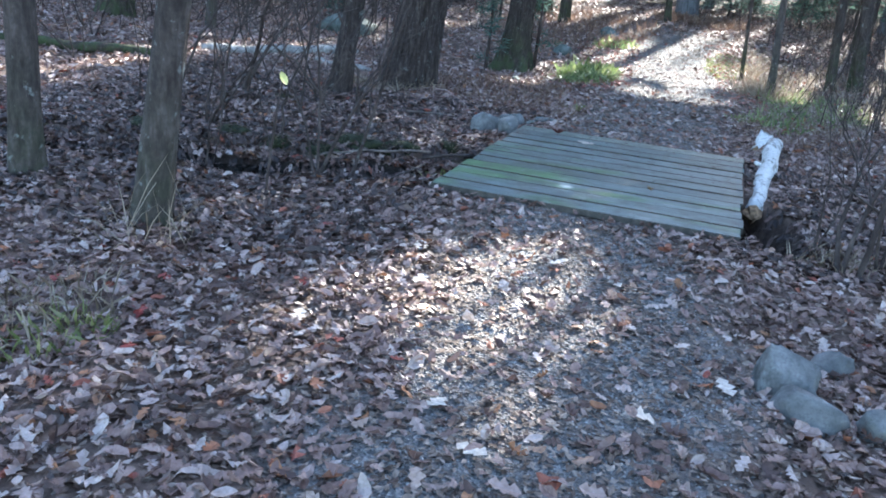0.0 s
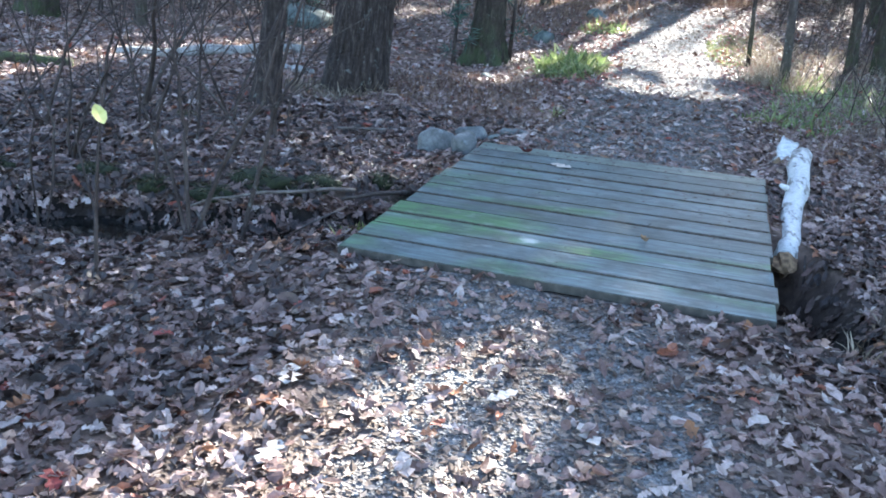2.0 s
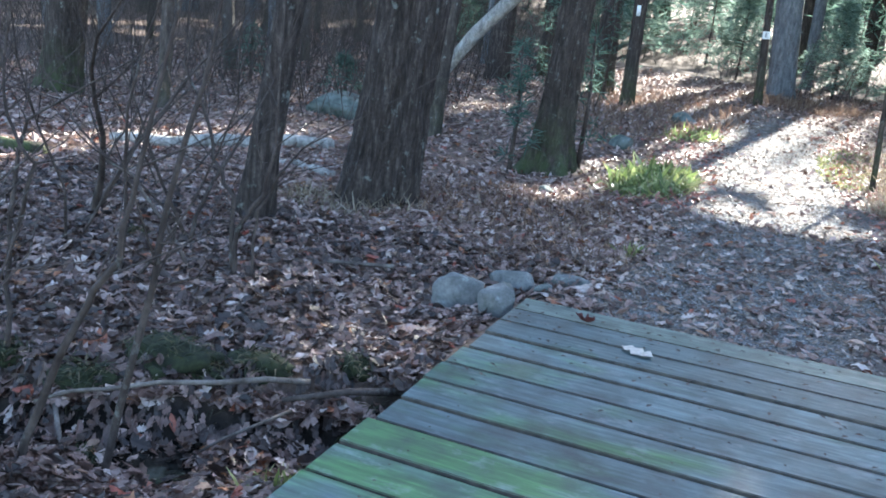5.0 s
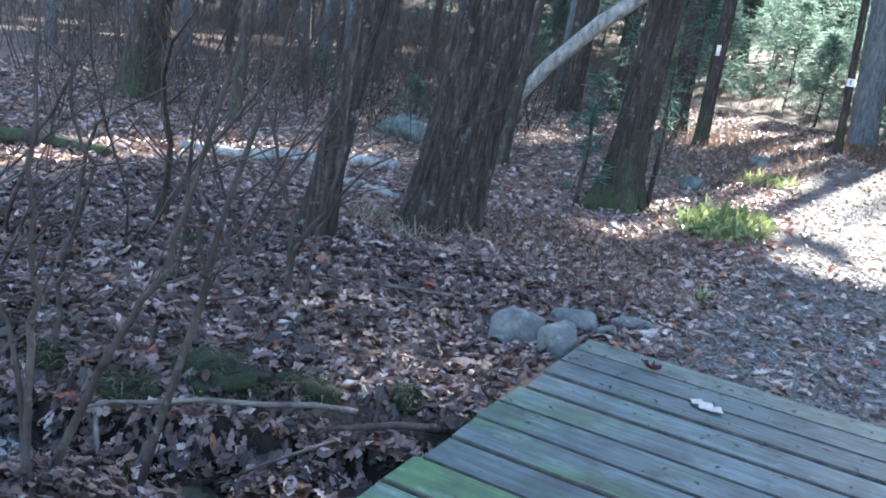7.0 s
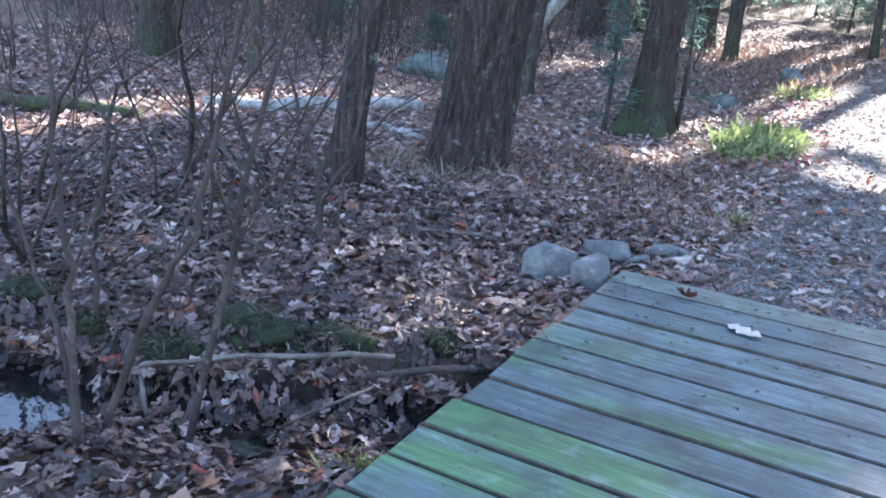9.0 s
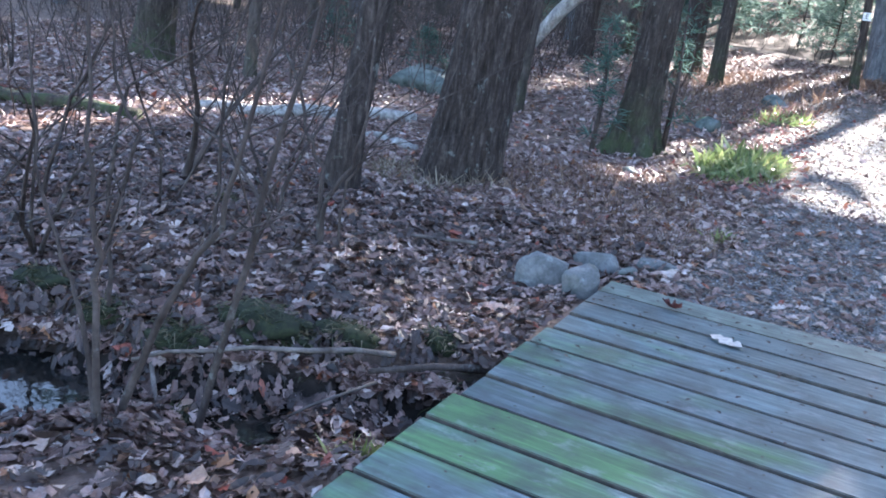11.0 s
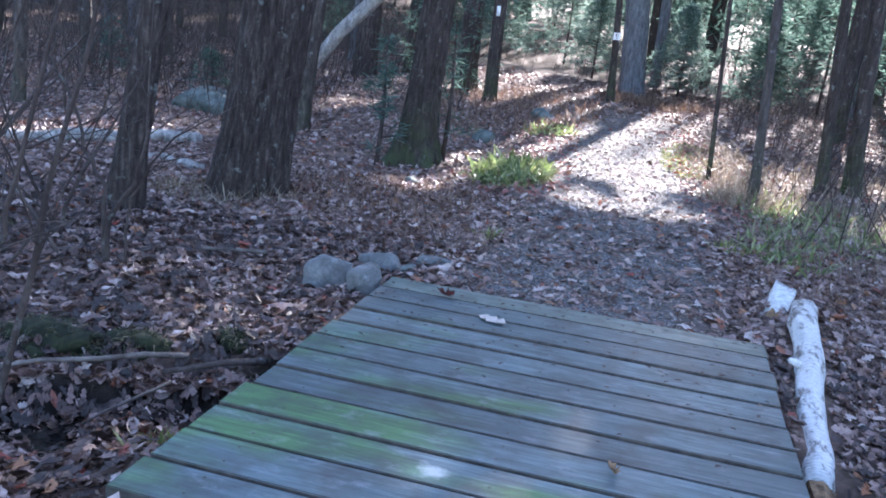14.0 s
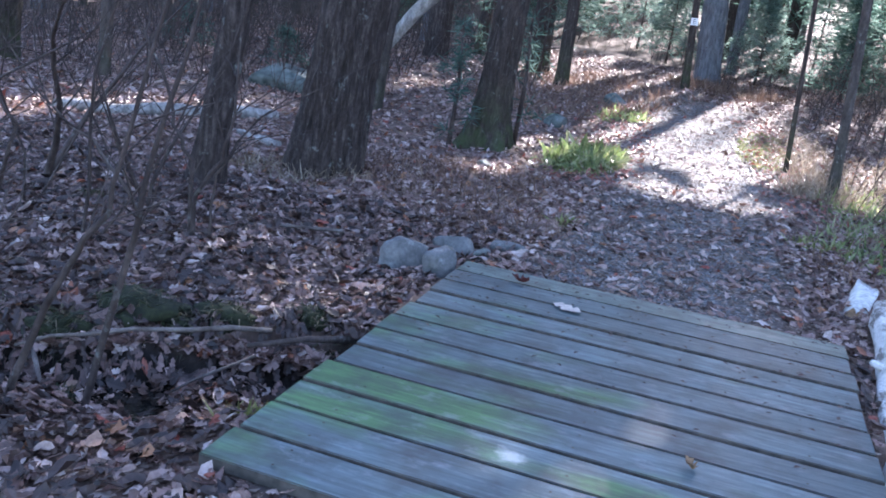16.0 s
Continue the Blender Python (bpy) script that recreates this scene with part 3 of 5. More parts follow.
def in_lit_patch(p):
    """Whether p, seen along the sun's rays, would shade a patch chosen to be sunlit."""
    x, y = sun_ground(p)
    for cx, cy, rx, ry in LIT_PATCHES:
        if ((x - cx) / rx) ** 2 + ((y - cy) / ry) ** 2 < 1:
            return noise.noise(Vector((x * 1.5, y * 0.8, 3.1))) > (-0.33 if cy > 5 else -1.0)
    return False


# ground ellipses (x, y, rx, ry) fitted to sunlit spots in the camera's view
LIT_PATCHES = [(0.85, 15.2, 1.0, 1.4), (0.75, 9.6, 1.6, 3.3), (1.1, 5.9, 0.75, 0.6), (0.6, 12.9, 1.3, 1.6), (-0.3, 7.3, 0.9, 1.1), (0.85, -1.42, 0.68, 0.8), (0.5, -2.0, 0.5, 0.35), (1.3, -2.4, 0.28, 0.16), (0.4, -2.7, 0.25, 0.15), (0.7, -3.5, 0.25, 0.18), (0.95, -0.95, 0.36, 0.5), (1.2, -1.95, 0.3, 0.22), (0.75, -2.25, 0.3, 0.2), (3.1, 8.2, 1.5, 2.2), (0.65, 15.0, 1.6, 2.4), (3.6, 13.2, 1.4, 2.4), (-2.2, 19.5, 2.6, 3.0),
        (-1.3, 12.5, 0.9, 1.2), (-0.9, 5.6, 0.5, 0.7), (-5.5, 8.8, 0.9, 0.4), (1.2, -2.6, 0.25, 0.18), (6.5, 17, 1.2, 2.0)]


def clump(g, c, r, n, rng, length, spare_lit=False):
    for _ in range(n):
        d = Vector((rng.gauss(0, 1), rng.gauss(0, 1), rng.gauss(0, 0.6)))
        d.normalize()
        # needles that would shade a chosen sunlit patch are left out
        if spare_lit and in_lit_patch(c + d * (r * 0.25 + length * 0.5)):
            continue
        g.blade(c + d * r * rng.uniform(0, 0.5), d + Vector((0, 0, -0.1)), length * rng.uniform(0.7, 1.3), length * 0.34, 0.15, rng)


# the crown stands above the view, added to keep sun off the ground
def pine(x, y, r, h, crown0, spread, seed, clumps=110, label="tall pine with an added, unseen crown that casts shade"):
    rng = random.Random(seed)
    root = tagged(new("shade_pine"), label, "pine tree", "wood behind the footpath")
    trunk_mesh("trunk", BARK_PINE if seed % 2 else BARK_DARK, root, x, y, (rng.uniform(-0.03, 0.04), 0), r * 1.15, r, h, seed, sides=12, ridge=0.0, dz=0.3)
    zb = lz(x, y)
    g = Geo()
    for _ in range(clumps):
        t = rng.uniform(0, 1)
        z = zb + crown0 + (h - crown0) * t
        rad = spread * (1 - 0.55 * t) * math.sqrt(rng.uniform(0.02, 1))
        a = rng.uniform(0, 6.283)
        c = Vector((x + rad * math.cos(a), y + rad * math.sin(a), z))
        # crowns thinned so the background past the path stays sunlit
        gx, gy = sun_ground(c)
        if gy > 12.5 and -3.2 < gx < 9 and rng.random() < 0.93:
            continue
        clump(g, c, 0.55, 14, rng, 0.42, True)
    if g.v:
        g.ob("crown", NEEDLES, root, False)
    return root


rw = random.Random(11)
count = 0
placed = []
while count < 46:
    x, y = rw.uniform(-22, 17), rw.uniform(13, 44)
    # no trunk where its shadow would cross the chosen sunlit patches
    if polydist(TRAIL, x, y) < 1.6 or any((x - a) ** 2 + (y - b) ** 2 < 5 for a, b in placed) or (-3.2 < x < 2.4 and y < 20) or (-3.8 < x - 0.3055 * y < 2.0 and y < 34):
        continue
    placed.append((x, y))
    pine(x, y, rw.uniform(0.1, 0.24), rw.uniform(11, 17), rw.uniform(4.2, 6.5), rw.uniform(2.4, 3.6), 200 + count)
    count += 1


pine(4.0, 13.6, 0.16, 12.5, 4.8, 3.3, 268, 300, "dark trunk among weeds with an added, unseen shade crown")
# extra pines added to shade the left of the wood
rp = random.Random(17)
for i in range(9):
    pine(rp.uniform(-20, -3), rp.uniform(21, 44), rp.uniform(0.1, 0.2), rp.uniform(11, 16), rp.uniform(4.4, 6.5), rp.uniform(2.6, 3.6), 240 + i, 140)

# pines added, placed and sized so their crowns shade bridge and banks
for i, (x, y) in enumerate([(6.2, 15.6), (7.9, 19.6), (2.0, 20.6), (0.9, 18.6), (0.6, 22.6), (7.3, 17.6), (5.6, 13.6), (4.85, 17.0), (6.1, 21.2)]):
    pine(x, y, 0.12 + 0.02 * (i % 3), (9.0, 13.5, 18.0, 17.0, 13.5, 14.5, 8.0, 14.0, 15.0)[i], 4.5 if i in (0, 6) else 5.0, 3.3, 270 + i, 230)


def far_woods():
    """Distant trunks and foliage that close the view."""
    rng = random.Random(31)
    g, c = Geo(), Geo()
    n = 0
    while n < 600:
        x, y = rng.uniform(-60, 50), rng.uniform(2, 82)
        if y < 46 and abs(x) < 26:
            continue
        if math.hypot(x, y) < 24:
            continue
        z, r, h = lz(x, y), rng.uniform(0.05, 0.22), rng.uniform(7, 13)
        dx = rng.gauss(0.3, 0.5)
        g.tube([(x, y, z - 0.2), (x + dx * 0.4, y, z + h * 0.5), (x + dx, y, z + h)], [r * 1.2, r, r * 0.4], 6, False)
        n += 1
        if rng.random() < (0.8 if x > -8 else 0.45):
            for _ in range(22):
                a = rng.uniform(0, 6.283)
                clump(c, Vector((x + 1.6 * math.cos(a) * rng.random(), y + 1.6 * math.sin(a) * rng.random(), z + rng.uniform(0.3, 8.5))), 0.9, 7, rng, 0.95)
    tagged(g.ob("far_trunks", BARK_PINE), "grey trunks of the distant wood", "woods", kind="stuff")
    tagged(c.ob("far_foliage", NEEDLES, None, False), "evergreen foliage of the distant wood", "woods", kind="stuff")


far_woods()


def tips(g, c, rng, size):
    """One tuft of slender needles."""
    for _ in range(11):
        d = Vector((rng.gauss(0, 1), rng.gauss(0, 1), rng.gauss(0.2, 0.6))).normalized()
        g.blade(c + d * size * rng.uniform(0, 0.3), d, size * rng.uniform(0.5, 1.1), size * 0.09, 0.1, rng)


def sapling(x, y, h, spread, seed, mat=NEEDLES, label="young evergreen in the understorey", size=0.16, n=170):
    rng = random.Random(seed)
    root = tagged(new("evergreen_sapling"), label, "sapling", "understorey evergreens")
    z0 = lz(x, y)
    g = Geo()
    g.tube([(x, y, z0 - 0.05), (x + 0.03, y, z0 + h * 0.5), (x, y, z0 + h)], [0.03, 0.02, 0.006], 6)
    b, g = g, Geo()
    for i in range(n):
        t = rng.uniform(0.08, 1) ** 0.9
        rad = spread * (1.08 - t) * math.sqrt(rng.uniform(0.05, 1))
        a = rng.uniform(0, 6.283)
        c = Vector((x + rad * math.cos(a), y + rad * math.sin(a), z0 + h * t))
        if i % 7 == 0:
            b.tube([(x, y, c.z - 0.05), c], [0.01, 0.003], 4, False)
        tips(g, c, rng, size)
    g.ob("crown", mat, root, False)
    b.ob("trunk", TWIG, root)
    return root


sapling(1.42, 17.0, 1.85, 0.95, 301, NEEDLES_SUNLIT, label="sunlit round young pine beside the path's end", n=420)
for i, (x, y, h, s) in enumerate([(-1.6, 21.5, 2.6, 1.3), (-3.2, 20.5, 2.4, 1.2), (-2.4, 23.5, 3.2, 1.5), (3.7, 19.6, 3.0, 1.4), (4.2, 17.0, 3.4, 1.5), (5.6, 14.6, 3.2, 1.4), (3.3, 23, 4, 1.8),
                                  (7.2, 12.5, 3.4, 1.5), (6.2, 19.5, 4.0, 1.7), (8.6, 16.5, 4.0, 1.7), (0.9, 24.5, 3.6, 1.6), (-5.5, 24.5, 3.4, 1.6), (-8.0, 22.5, 3.2, 1.5), (-6.6, 18.5, 2.0, 1.0), (-12, 24, 3.8, 1.8), (-16, 22, 3.6, 1.6), (10.5, 12, 3.6, 1.6), (5.0, 10.6, 2.2, 0.9), (-0.6, 19.2, 2.0, 0.9), (-4.4, 22.5, 3.0, 1.4), (2.8, 22.4, 3.0, 1.3), (3.0, 16.2, 2.0, 0.8), (7.4, 22.5, 4.2, 1.8), (4.9, 25, 4.5, 2.0), (-0.9, 26, 4.0, 1.8), (6.0, 12.2, 2.6, 1.0), (9.5, 20, 4.2, 1.8)]):
    # saplings left of the path's end take the painted sunlit copy
    sapling(x, y, h, s, 310 + i, NEEDLES_SUNLIT if -4 < x < 0 else NEEDLES, size=0.24, n=190)
ru = random.Random(91)
for i in range(52):
    x, y = ru.uniform(-16, 14), ru.uniform(20, 33)
    if polydist(TRAIL, x, y) > 1.5:
        sapling(x, y, ru.uniform(3, 5), ru.uniform(1.3, 1.9), 370 + i, size=0.3, n=170)
for i in range(10):
    x, y = ru.uniform(5.2, 12), ru.uniform(9.5, 19)
    sapling(x, y, ru.uniform(1.6, 3.4), ru.uniform(0.8, 1.4), 390 + i, size=0.24, n=150)
for i, (x, y, h, s, n) in enumerate([(-1.55, 6.62, 1.3, 0.3, 34), (-0.98, 7.15, 1.5, 0.3, 24), (-2.2, 13.2, 2.2, 0.7, 70), (-5.0, 9.2, 0.7, 0.5, 60), (-7.2, 10.0, 0.9, 0.6, 60), (-2.9, 12.2, 2.0, 0.6, 50)]):
    sapling(x, y, h, s, 350 + i, size=0.14, n=n, label="sparse young hemlock in the wood")


# ---------------------------------------------------------------- brush
def shrub(x, y, h, stems, seed, lean=(0.0, 0.0), r=0.012, twigs=5, label="bare grey-brown shrub with thin crooked stems", spread=0.35, name="shrub"):
    rng = random.Random(seed)
    root = tagged(new(name), label, "shrub", "bare understorey shrubs")
    for _ in range(stems):
        g = Geo()
        bx, by = x + rng.uniform(-0.06, 0.06), y + rng.uniform(-0.06, 0.06)
        p = Vector((bx, by, lz(bx, by) - 0.03))
        L = h * rng.uniform(0.7, 1.15)
        d = Vector((lean[0] + rng.gauss(0, spread), lean[1] + rng.gauss(0, spread), 1)).normalized()
        pts, rad, n = [p.copy()], [r], 7
        rr = r * rng.uniform(0.7, 1.2)
        for i in range(n):
            d = (d + Vector((rng.gauss(0, 0.17), rng.gauss(0, 0.17), 0.03))).normalized()
            p = p + d * L / n
            pts.append(p.copy())
            rad.append(rr * (1 - (i + 1) / (n + 0.6)))
        g.tube(pts, rad, 6, False)
        for _ in range(twigs):
            i = rng.randint(2, n - 1)
            q = pts[i]
            e = (d + Vector((rng.gauss(0, 0.8), rng.gauss(0, 0.8), rng.uniform(-0.1, 0.5)))).normalized()
            M = L * rng.uniform(0.15, 0.4)
            mid = q + e * M * 0.5 + Vector((rng.gauss(0, 0.03), rng.gauss(0, 0.03), 0.02))
            end = q + e * M + Vector((0, 0, rng.uniform(-0.03, 0.12)))
            w = rad[i] * 0.55
            g.tube([q, mid, end], [w, w * 0.7, 0.0012], 4, False)
            for _ in range(2):
                e2 = (e + Vector((rng.gauss(0, 0.6), rng.gauss(0, 0.6), rng.gauss(0, 0.4)))).normalized()
                g.tube([mid, mid + e2 * M * 0.35], [w * 0.5, 0.001], 3, False)
        g.ob("stem", TWIG, root)
    return root


def stemmed(label, stems, seed, twigs=4):
    """A bare shrub of a few long stems, each a bent line from its foot upwards."""
    rng = random.Random(seed)
    root = tagged(new("shrub"), label, "shrub", "bare understorey shrubs")
    for r, line in stems:
        g = Geo()
        line = [Vector(p) for p in line]
        line[0].z = lz(line[0].x, line[0].y) - 0.03
        pts = []
        for p, q in zip(line, line[1:]):
            for u in (0, 0.33, 0.66):
                pts.append(p.lerp(q, u) + Vector((rng.gauss(0, 0.005), rng.gauss(0, 0.008), 0)))
        last = line[-1] + (line[-1] - line[-2]).normalized() * rng.uniform(0.35, 0.6)
        pts += [line[-1], last]
        n = len(pts)
        rad = [r * (1.12 - 0.8 * i / n) for i in range(n - 1)] + [0.0015]
        g.tube(pts, rad, 7, False, rough=0.2)
        for _ in range(twigs):
            i = rng.randint(3, n - 2)
            e = Vector((rng.gauss(0.1, 0.8), rng.gauss(0, 0.6), rng.uniform(0.1, 0.9))).normalized()
            L = rng.uniform(0.15, 0.5)
            mid = pts[i] + e * L * 0.5 + Vector((rng.gauss(0, 0.02), 0, 0.01))
            end = mid + (e + Vector((rng.gauss(0, 0.3), rng.gauss(0, 0.3), 0.1))).normalized() * L * 0.5
            w = min(rad[i] * 0.5, 0.004)
            g.tube([pts[i], mid, end], [w, w * 0.7, 0.001], 4, False)
            for _ in range(2):
                f = (e + Vector((rng.gauss(0, 0.6), rng.gauss(0, 0.6), rng.gauss(0, 0.3)))).normalized()
                g.tube([mid, mid + f * L * 0.4], [w * 0.5, 0.0009], 3, False)
        g.ob("stem", TWIG, root)
    return root


stemmed("bare grey-brown shrub with thin straight stems by the brook", [
    (0.011, [(-0.85, 0.07, 0), (-0.86, 0.07, 0.3), (-0.87, 0.08, 0.49), (-0.89, 0.09, 0.77), (-0.91, 0.1, 1.17)]),
    (0.009, [(-0.89, 0.10, 0), (-0.97, 0.1, 0.2), (-1.05, 0.1, 0.36), (-1.15, 0.11, 0.57), (-1.18, 0.12, 0.81)]),
    (0.013, [(-0.92, 0.20, 0), (-0.75, 0.2, 0.2), (-0.62, 0.2, 0.42), (-0.5, 0.2, 0.58), (-0.43, 0.2, 0.85), (-0.33, 0.2, 1.18)])], 401)
stemmed("bare shrub of one leaning dark stem at the brook's edge", [
    (0.013, [(-0.78, 0.41, 0), (-0.57, 0.41, 0.43), (-0.52, 0.41, 0.66), (-0.43, 0.41, 0.95), (-0.34, 0.41, 1.29)])], 402, 6)
stemmed("bare crooked shrub on the mossy bank", [
    (0.010, [(-1.44, 0.62, 0), (-1.42, 0.6, 0.21), (-1.34, 0.58, 0.43), (-1.21, 0.55, 0.7), (-1.28, 0.52, 0.86), (-1.29, 0.5, 1.09)])], 403, 6)
stemmed("dark crooked multi-stemmed shrub on the far bank", [
    (0.013, [(-1.37, 1.88, 0), (-1.35, 1.88, 0.19), (-1.21, 1.88, 0.39), (-1.15, 1.88, 0.64), (-1.14, 1.88, 0.91)]),
    (0.012, [(-1.40, 1.90, 0), (-1.41, 1.9, 0.35), (-1.51, 1.9, 0.52), (-1.57, 1.9, 0.74), (-1.71, 1.9, 0.97), (-1.69, 1.9, 1.2)]),
    (0.011, [(-1.59, 1.85, 0), (-1.79, 1.85, 0.15), (-2.0, 1.85, 0.37), (-2.14, 1.85, 0.41), (-2.35, 1.85, 0.56), (-2.48, 1.85, 0.7)]),
    (0.008, [(-1.28, 1.90, 0), (-1.26, 1.9, 0.25), (-1.17, 1.9, 0.43), (-1.0, 1.9, 0.65), (-0.74, 1.9, 0.81)])], 404, 6)
stemmed("bare slanting sapling with a broken pale top", [
    (0.012, [(-2.62, 1.6, 0), (-2.51, 1.6, 0.46), (-2.45, 1.6, 0.61), (-2.08, 1.6, 0.81)]),
    (0.012, [(-3.03, 1.5, 0), (-2.75, 1.5, 0.52), (-2.49, 1.5, 0.86), (-2.43, 1.5, 1.13)])], 405)
shrub(-1.9, 2.2, 1.6, 3, 405, (-0.2, 0.0), 0.012, 6)
shrub(-2.94, 2.5, 2.2, 2, 406, (0.25, 0.0), 0.03, 5, label="slanting thin grey sapling without leaves", spread=0.07)
shrub(-1.75, 1.5, 2.2, 2, 413, (0.15, 0.0), 0.009, 6, label="arching bare shrub with fine pale twigs", spread=0.45)
shrub(-2.5, 1.9, 2.4, 2, 414, (0.2, 0.0), 0.010, 6, label="arching bare shrub with fine pale twigs", spread=0.45)
shrub(-3.3, 1.3, 2.3, 2, 415, (0.2, 0.0), 0.009, 6, label="arching bare shrub with fine pale twigs", spread=0.4)
shrub(-3.0, 3.3, 2.3, 2, 416, (0.2, -0.1), 0.009, 6, label="arching bare shrub with fine pale twigs", spread=0.4)
shrub(-1.6, -0.15, 1.9, 2, 408, (0.08, 0.0), 0.009, 5, spread=0.15)
shrub(-2.3, 0.9, 1.8, 3, 409, (0.1, 0.0), 0.013, 6)
shrub(2.52, -0.2, 1.5, 3, 410, (0.12, 0.1), 0.017, 3, label="pale bare saplings beside the ditch", spread=0.12)
shrub(2.75, 0.1, 1.6, 3, 411, (0.1, 0.1), 0.012, 4, spread=0.15)
shrub(2.42, 0.35, 1.3, 2, 412, (0.1, 0.0), 0.009, 4, spread=0.1)
rs = random.Random(21)
k = 0
while k < 104:
    if k < 74:
        x, y = rs.uniform(-13, -2.2), rs.uniform(1.0, 13)
        if (x > -3.2 and y > 3.0) or (x > -4.2 and y < 3.4):
            continue
    elif k < 90:
        x, y = rs.uniform(2.2, 7.5), rs.uniform(3.5, 13)
    else:
        x, y = rs.uniform(-7, -1.5), rs.uniform(9, 17)
    if polydist(TRAIL, x, y) < 1.15:
        continue
    shrub(x, y, rs.uniform(0.9, 2.2), rs.randint(2, 4), 420 + k, (rs.gauss(0.06, 0.1), 0), rs.uniform(0.006, 0.014), 6)
    k += 1


def brush(name, label, n, box, seed, hmin=0.5, hmax=1.8):
    """Uncounted thin stems that fill the wood."""
    rng = random.Random(seed)
    g = Geo()
    k = 0
    while k < n:
        x, y = rng.uniform(box[0], box[1]), rng.uniform(box[2], box[3])
        if polydist(TRAIL, x, y) < 1.3:
            continue
        k += 1
        z, h = lz(x, y), rng.uniform(hmin, hmax)
        r = rng.uniform(0.003, 0.008)
        a = Vector((x + rng.gauss(0.05, 0.15) * h, y + rng.gauss(0, 0.15) * h, z + h * 0.5))
        b = a + Vector((rng.gauss(0.05, 0.18) * h, rng.gauss(0, 0.18) * h, h * 0.5))
        g.tube([(x, y, z - 0.03), a, b], [r, r * 0.7, 0.0015], 3, False)
        for _ in range(4):
            c = Vector((x, y, z)).lerp(a, rng.uniform(0.4, 1)) if rng.random() < 0.4 else a.lerp(b, rng.random())
            g.tube([c, c + Vector((rng.gauss(0, 0.22), rng.gauss(0, 0.22), rng.uniform(-0.02, 0.25)))], [r * 0.5, 0.001], 3, False)
    tagged(g.ob(name, TWIG), label, "brush", kind="stuff")


brush("brush", "thin bare twigs filling the shaded wood", 1350, (-17, -3.6, 7.6, 20), 601)
brush("brush", "bare twigs beyond the fallen log", 1700, (-26, -5, 9, 32), 602, 0.8, 2.6)
brush("brush", "dry stalks and twigs among the slim trees", 420, (2.3, 9, 5.0, 15), 603, 0.4, 1.5)
brush("brush", "thin stems round the bend of the path", 260, (-4, 5, 14.5, 22), 604, 0.5, 1.6)


def tuft(name, label, mat, x, y, r, n, h, w, seed, cat="grass", bend=0.35, up=1.0, ry=None):
    rng = random.Random(seed)
    g = Geo()
    for _ in range(n):
        a, q = rng.uniform(0, 6.283), math.sqrt(rng.uniform(0, 1))
        px, py = x + r * q * math.cos(a), y + (ry or r) * q * math.sin(a)
        d = Vector((rng.gauss(0, 0.5), rng.gauss(0, 0.5), up))
        g.blade((px, py, lz(px, py) - 0.01), d, h * rng.uniform(0.4, 1.2), w * rng.uniform(0.6, 1.3), bend * rng.uniform(0.3, 1.4), rng)
    return tagged(g.ob(name, mat, None, False), label, cat, kind="stuff")


tuft("green_weeds", "sunlit patch of fresh green weeds beside the footpath", GRASS, -0.06, 6.6, 0.34, 420, 0.27, 0.012, 501, ry=0.7, bend=0.6)
tuft("green_weeds", "thin green shoots round the weed patch", GRASS, -0.12, 6.9, 0.42, 260, 0.2, 0.011, 521, ry=1.1, bend=0.6)
tuft("dry_grass", "pale dry stalks by the slender tree", STRAW, -0.95, -1.65, 0.25, 40, 0.55, 0.006, 522, bend=0.3)
tuft("dry_grass", "pale straw in the weed patch", STRAW, -0.2, 7.0, 0.5, 260, 0.26, 0.007, 523, ry=1.1)
tuft("green_weeds", "yellow-green grass on the sunny path edge", GRASS, 1.62, 9.4, 0.32, 1000, 0.14, 0.009, 502, ry=1.3, bend=0.6)
tuft("green_weeds", "small green tuft in dead leaves", GRASS, 0.27, 3.87, 0.10, 90, 0.12, 0.016, 503)
tuft("broad_weeds", "leafy weeds catching the sun", BROADLEAF, -0.14, 6.75, 0.38, 760, 0.32, 0.036, 504, ry=0.75, bend=0.6)
tuft("broad_weeds", "leafy weeds below the shaded trunk", BROADLEAF, -0.25, 10.2, 0.4, 260, 0.25, 0.022, 505, bend=0.6)
tuft("dry_grass", "tall tan dry grass round a slim tree", STRAW, 2.12, 7.1, 0.36, 700, 0.42, 0.007, 506, ry=0.6, up=1.0, bend=0.5)
tuft("dry_grass", "dry weeds along the path's sunny side", STRAW, 2.05, 9.6, 0.4, 500, 0.38, 0.008, 507, ry=1.6, up=0.8, bend=0.5)
tuft("dry_grass", "dry stalks and weeds under slim trees", STRAW, 3.2, 8.0, 1.3, 1100, 0.4, 0.01, 508, ry=1.8)
tuft("broad_weeds", "low green brambles among dry weeds", BROADLEAF, 2.75, 6.6, 0.7, 700, 0.26, 0.02, 509, ry=1.4, bend=0.6)
tuft("green_weeds", "sparse green shoots at the path edge", GRASS, 2.0, 4.7, 0.22, 120, 0.14, 0.015, 510)
tuft("dead_bracken", "rusty dead bracken below the oak", BRACKEN, -0.9, 4.7, 0.9, 1350, 0.17, 0.010, 511, ry=0.9)
tuft("dead_bracken", "rusty dead bracken on the slope", BRACKEN, -1.3, 12.0, 1.6, 2250, 0.28, 0.014, 512, ry=2.4)
tuft("dead_bracken", "rusty dead bracken at the bend of the path", BRACKEN, 0.9, 15.0, 1.1, 1350, 0.3, 0.014, 513, ry=0.9)
tuft("dry_grass", "brown dead grass at the oak's foot", STRAW, -1.9, 3.95, 0.55, 500, 0.2, 0.009, 514, ry=0.35)
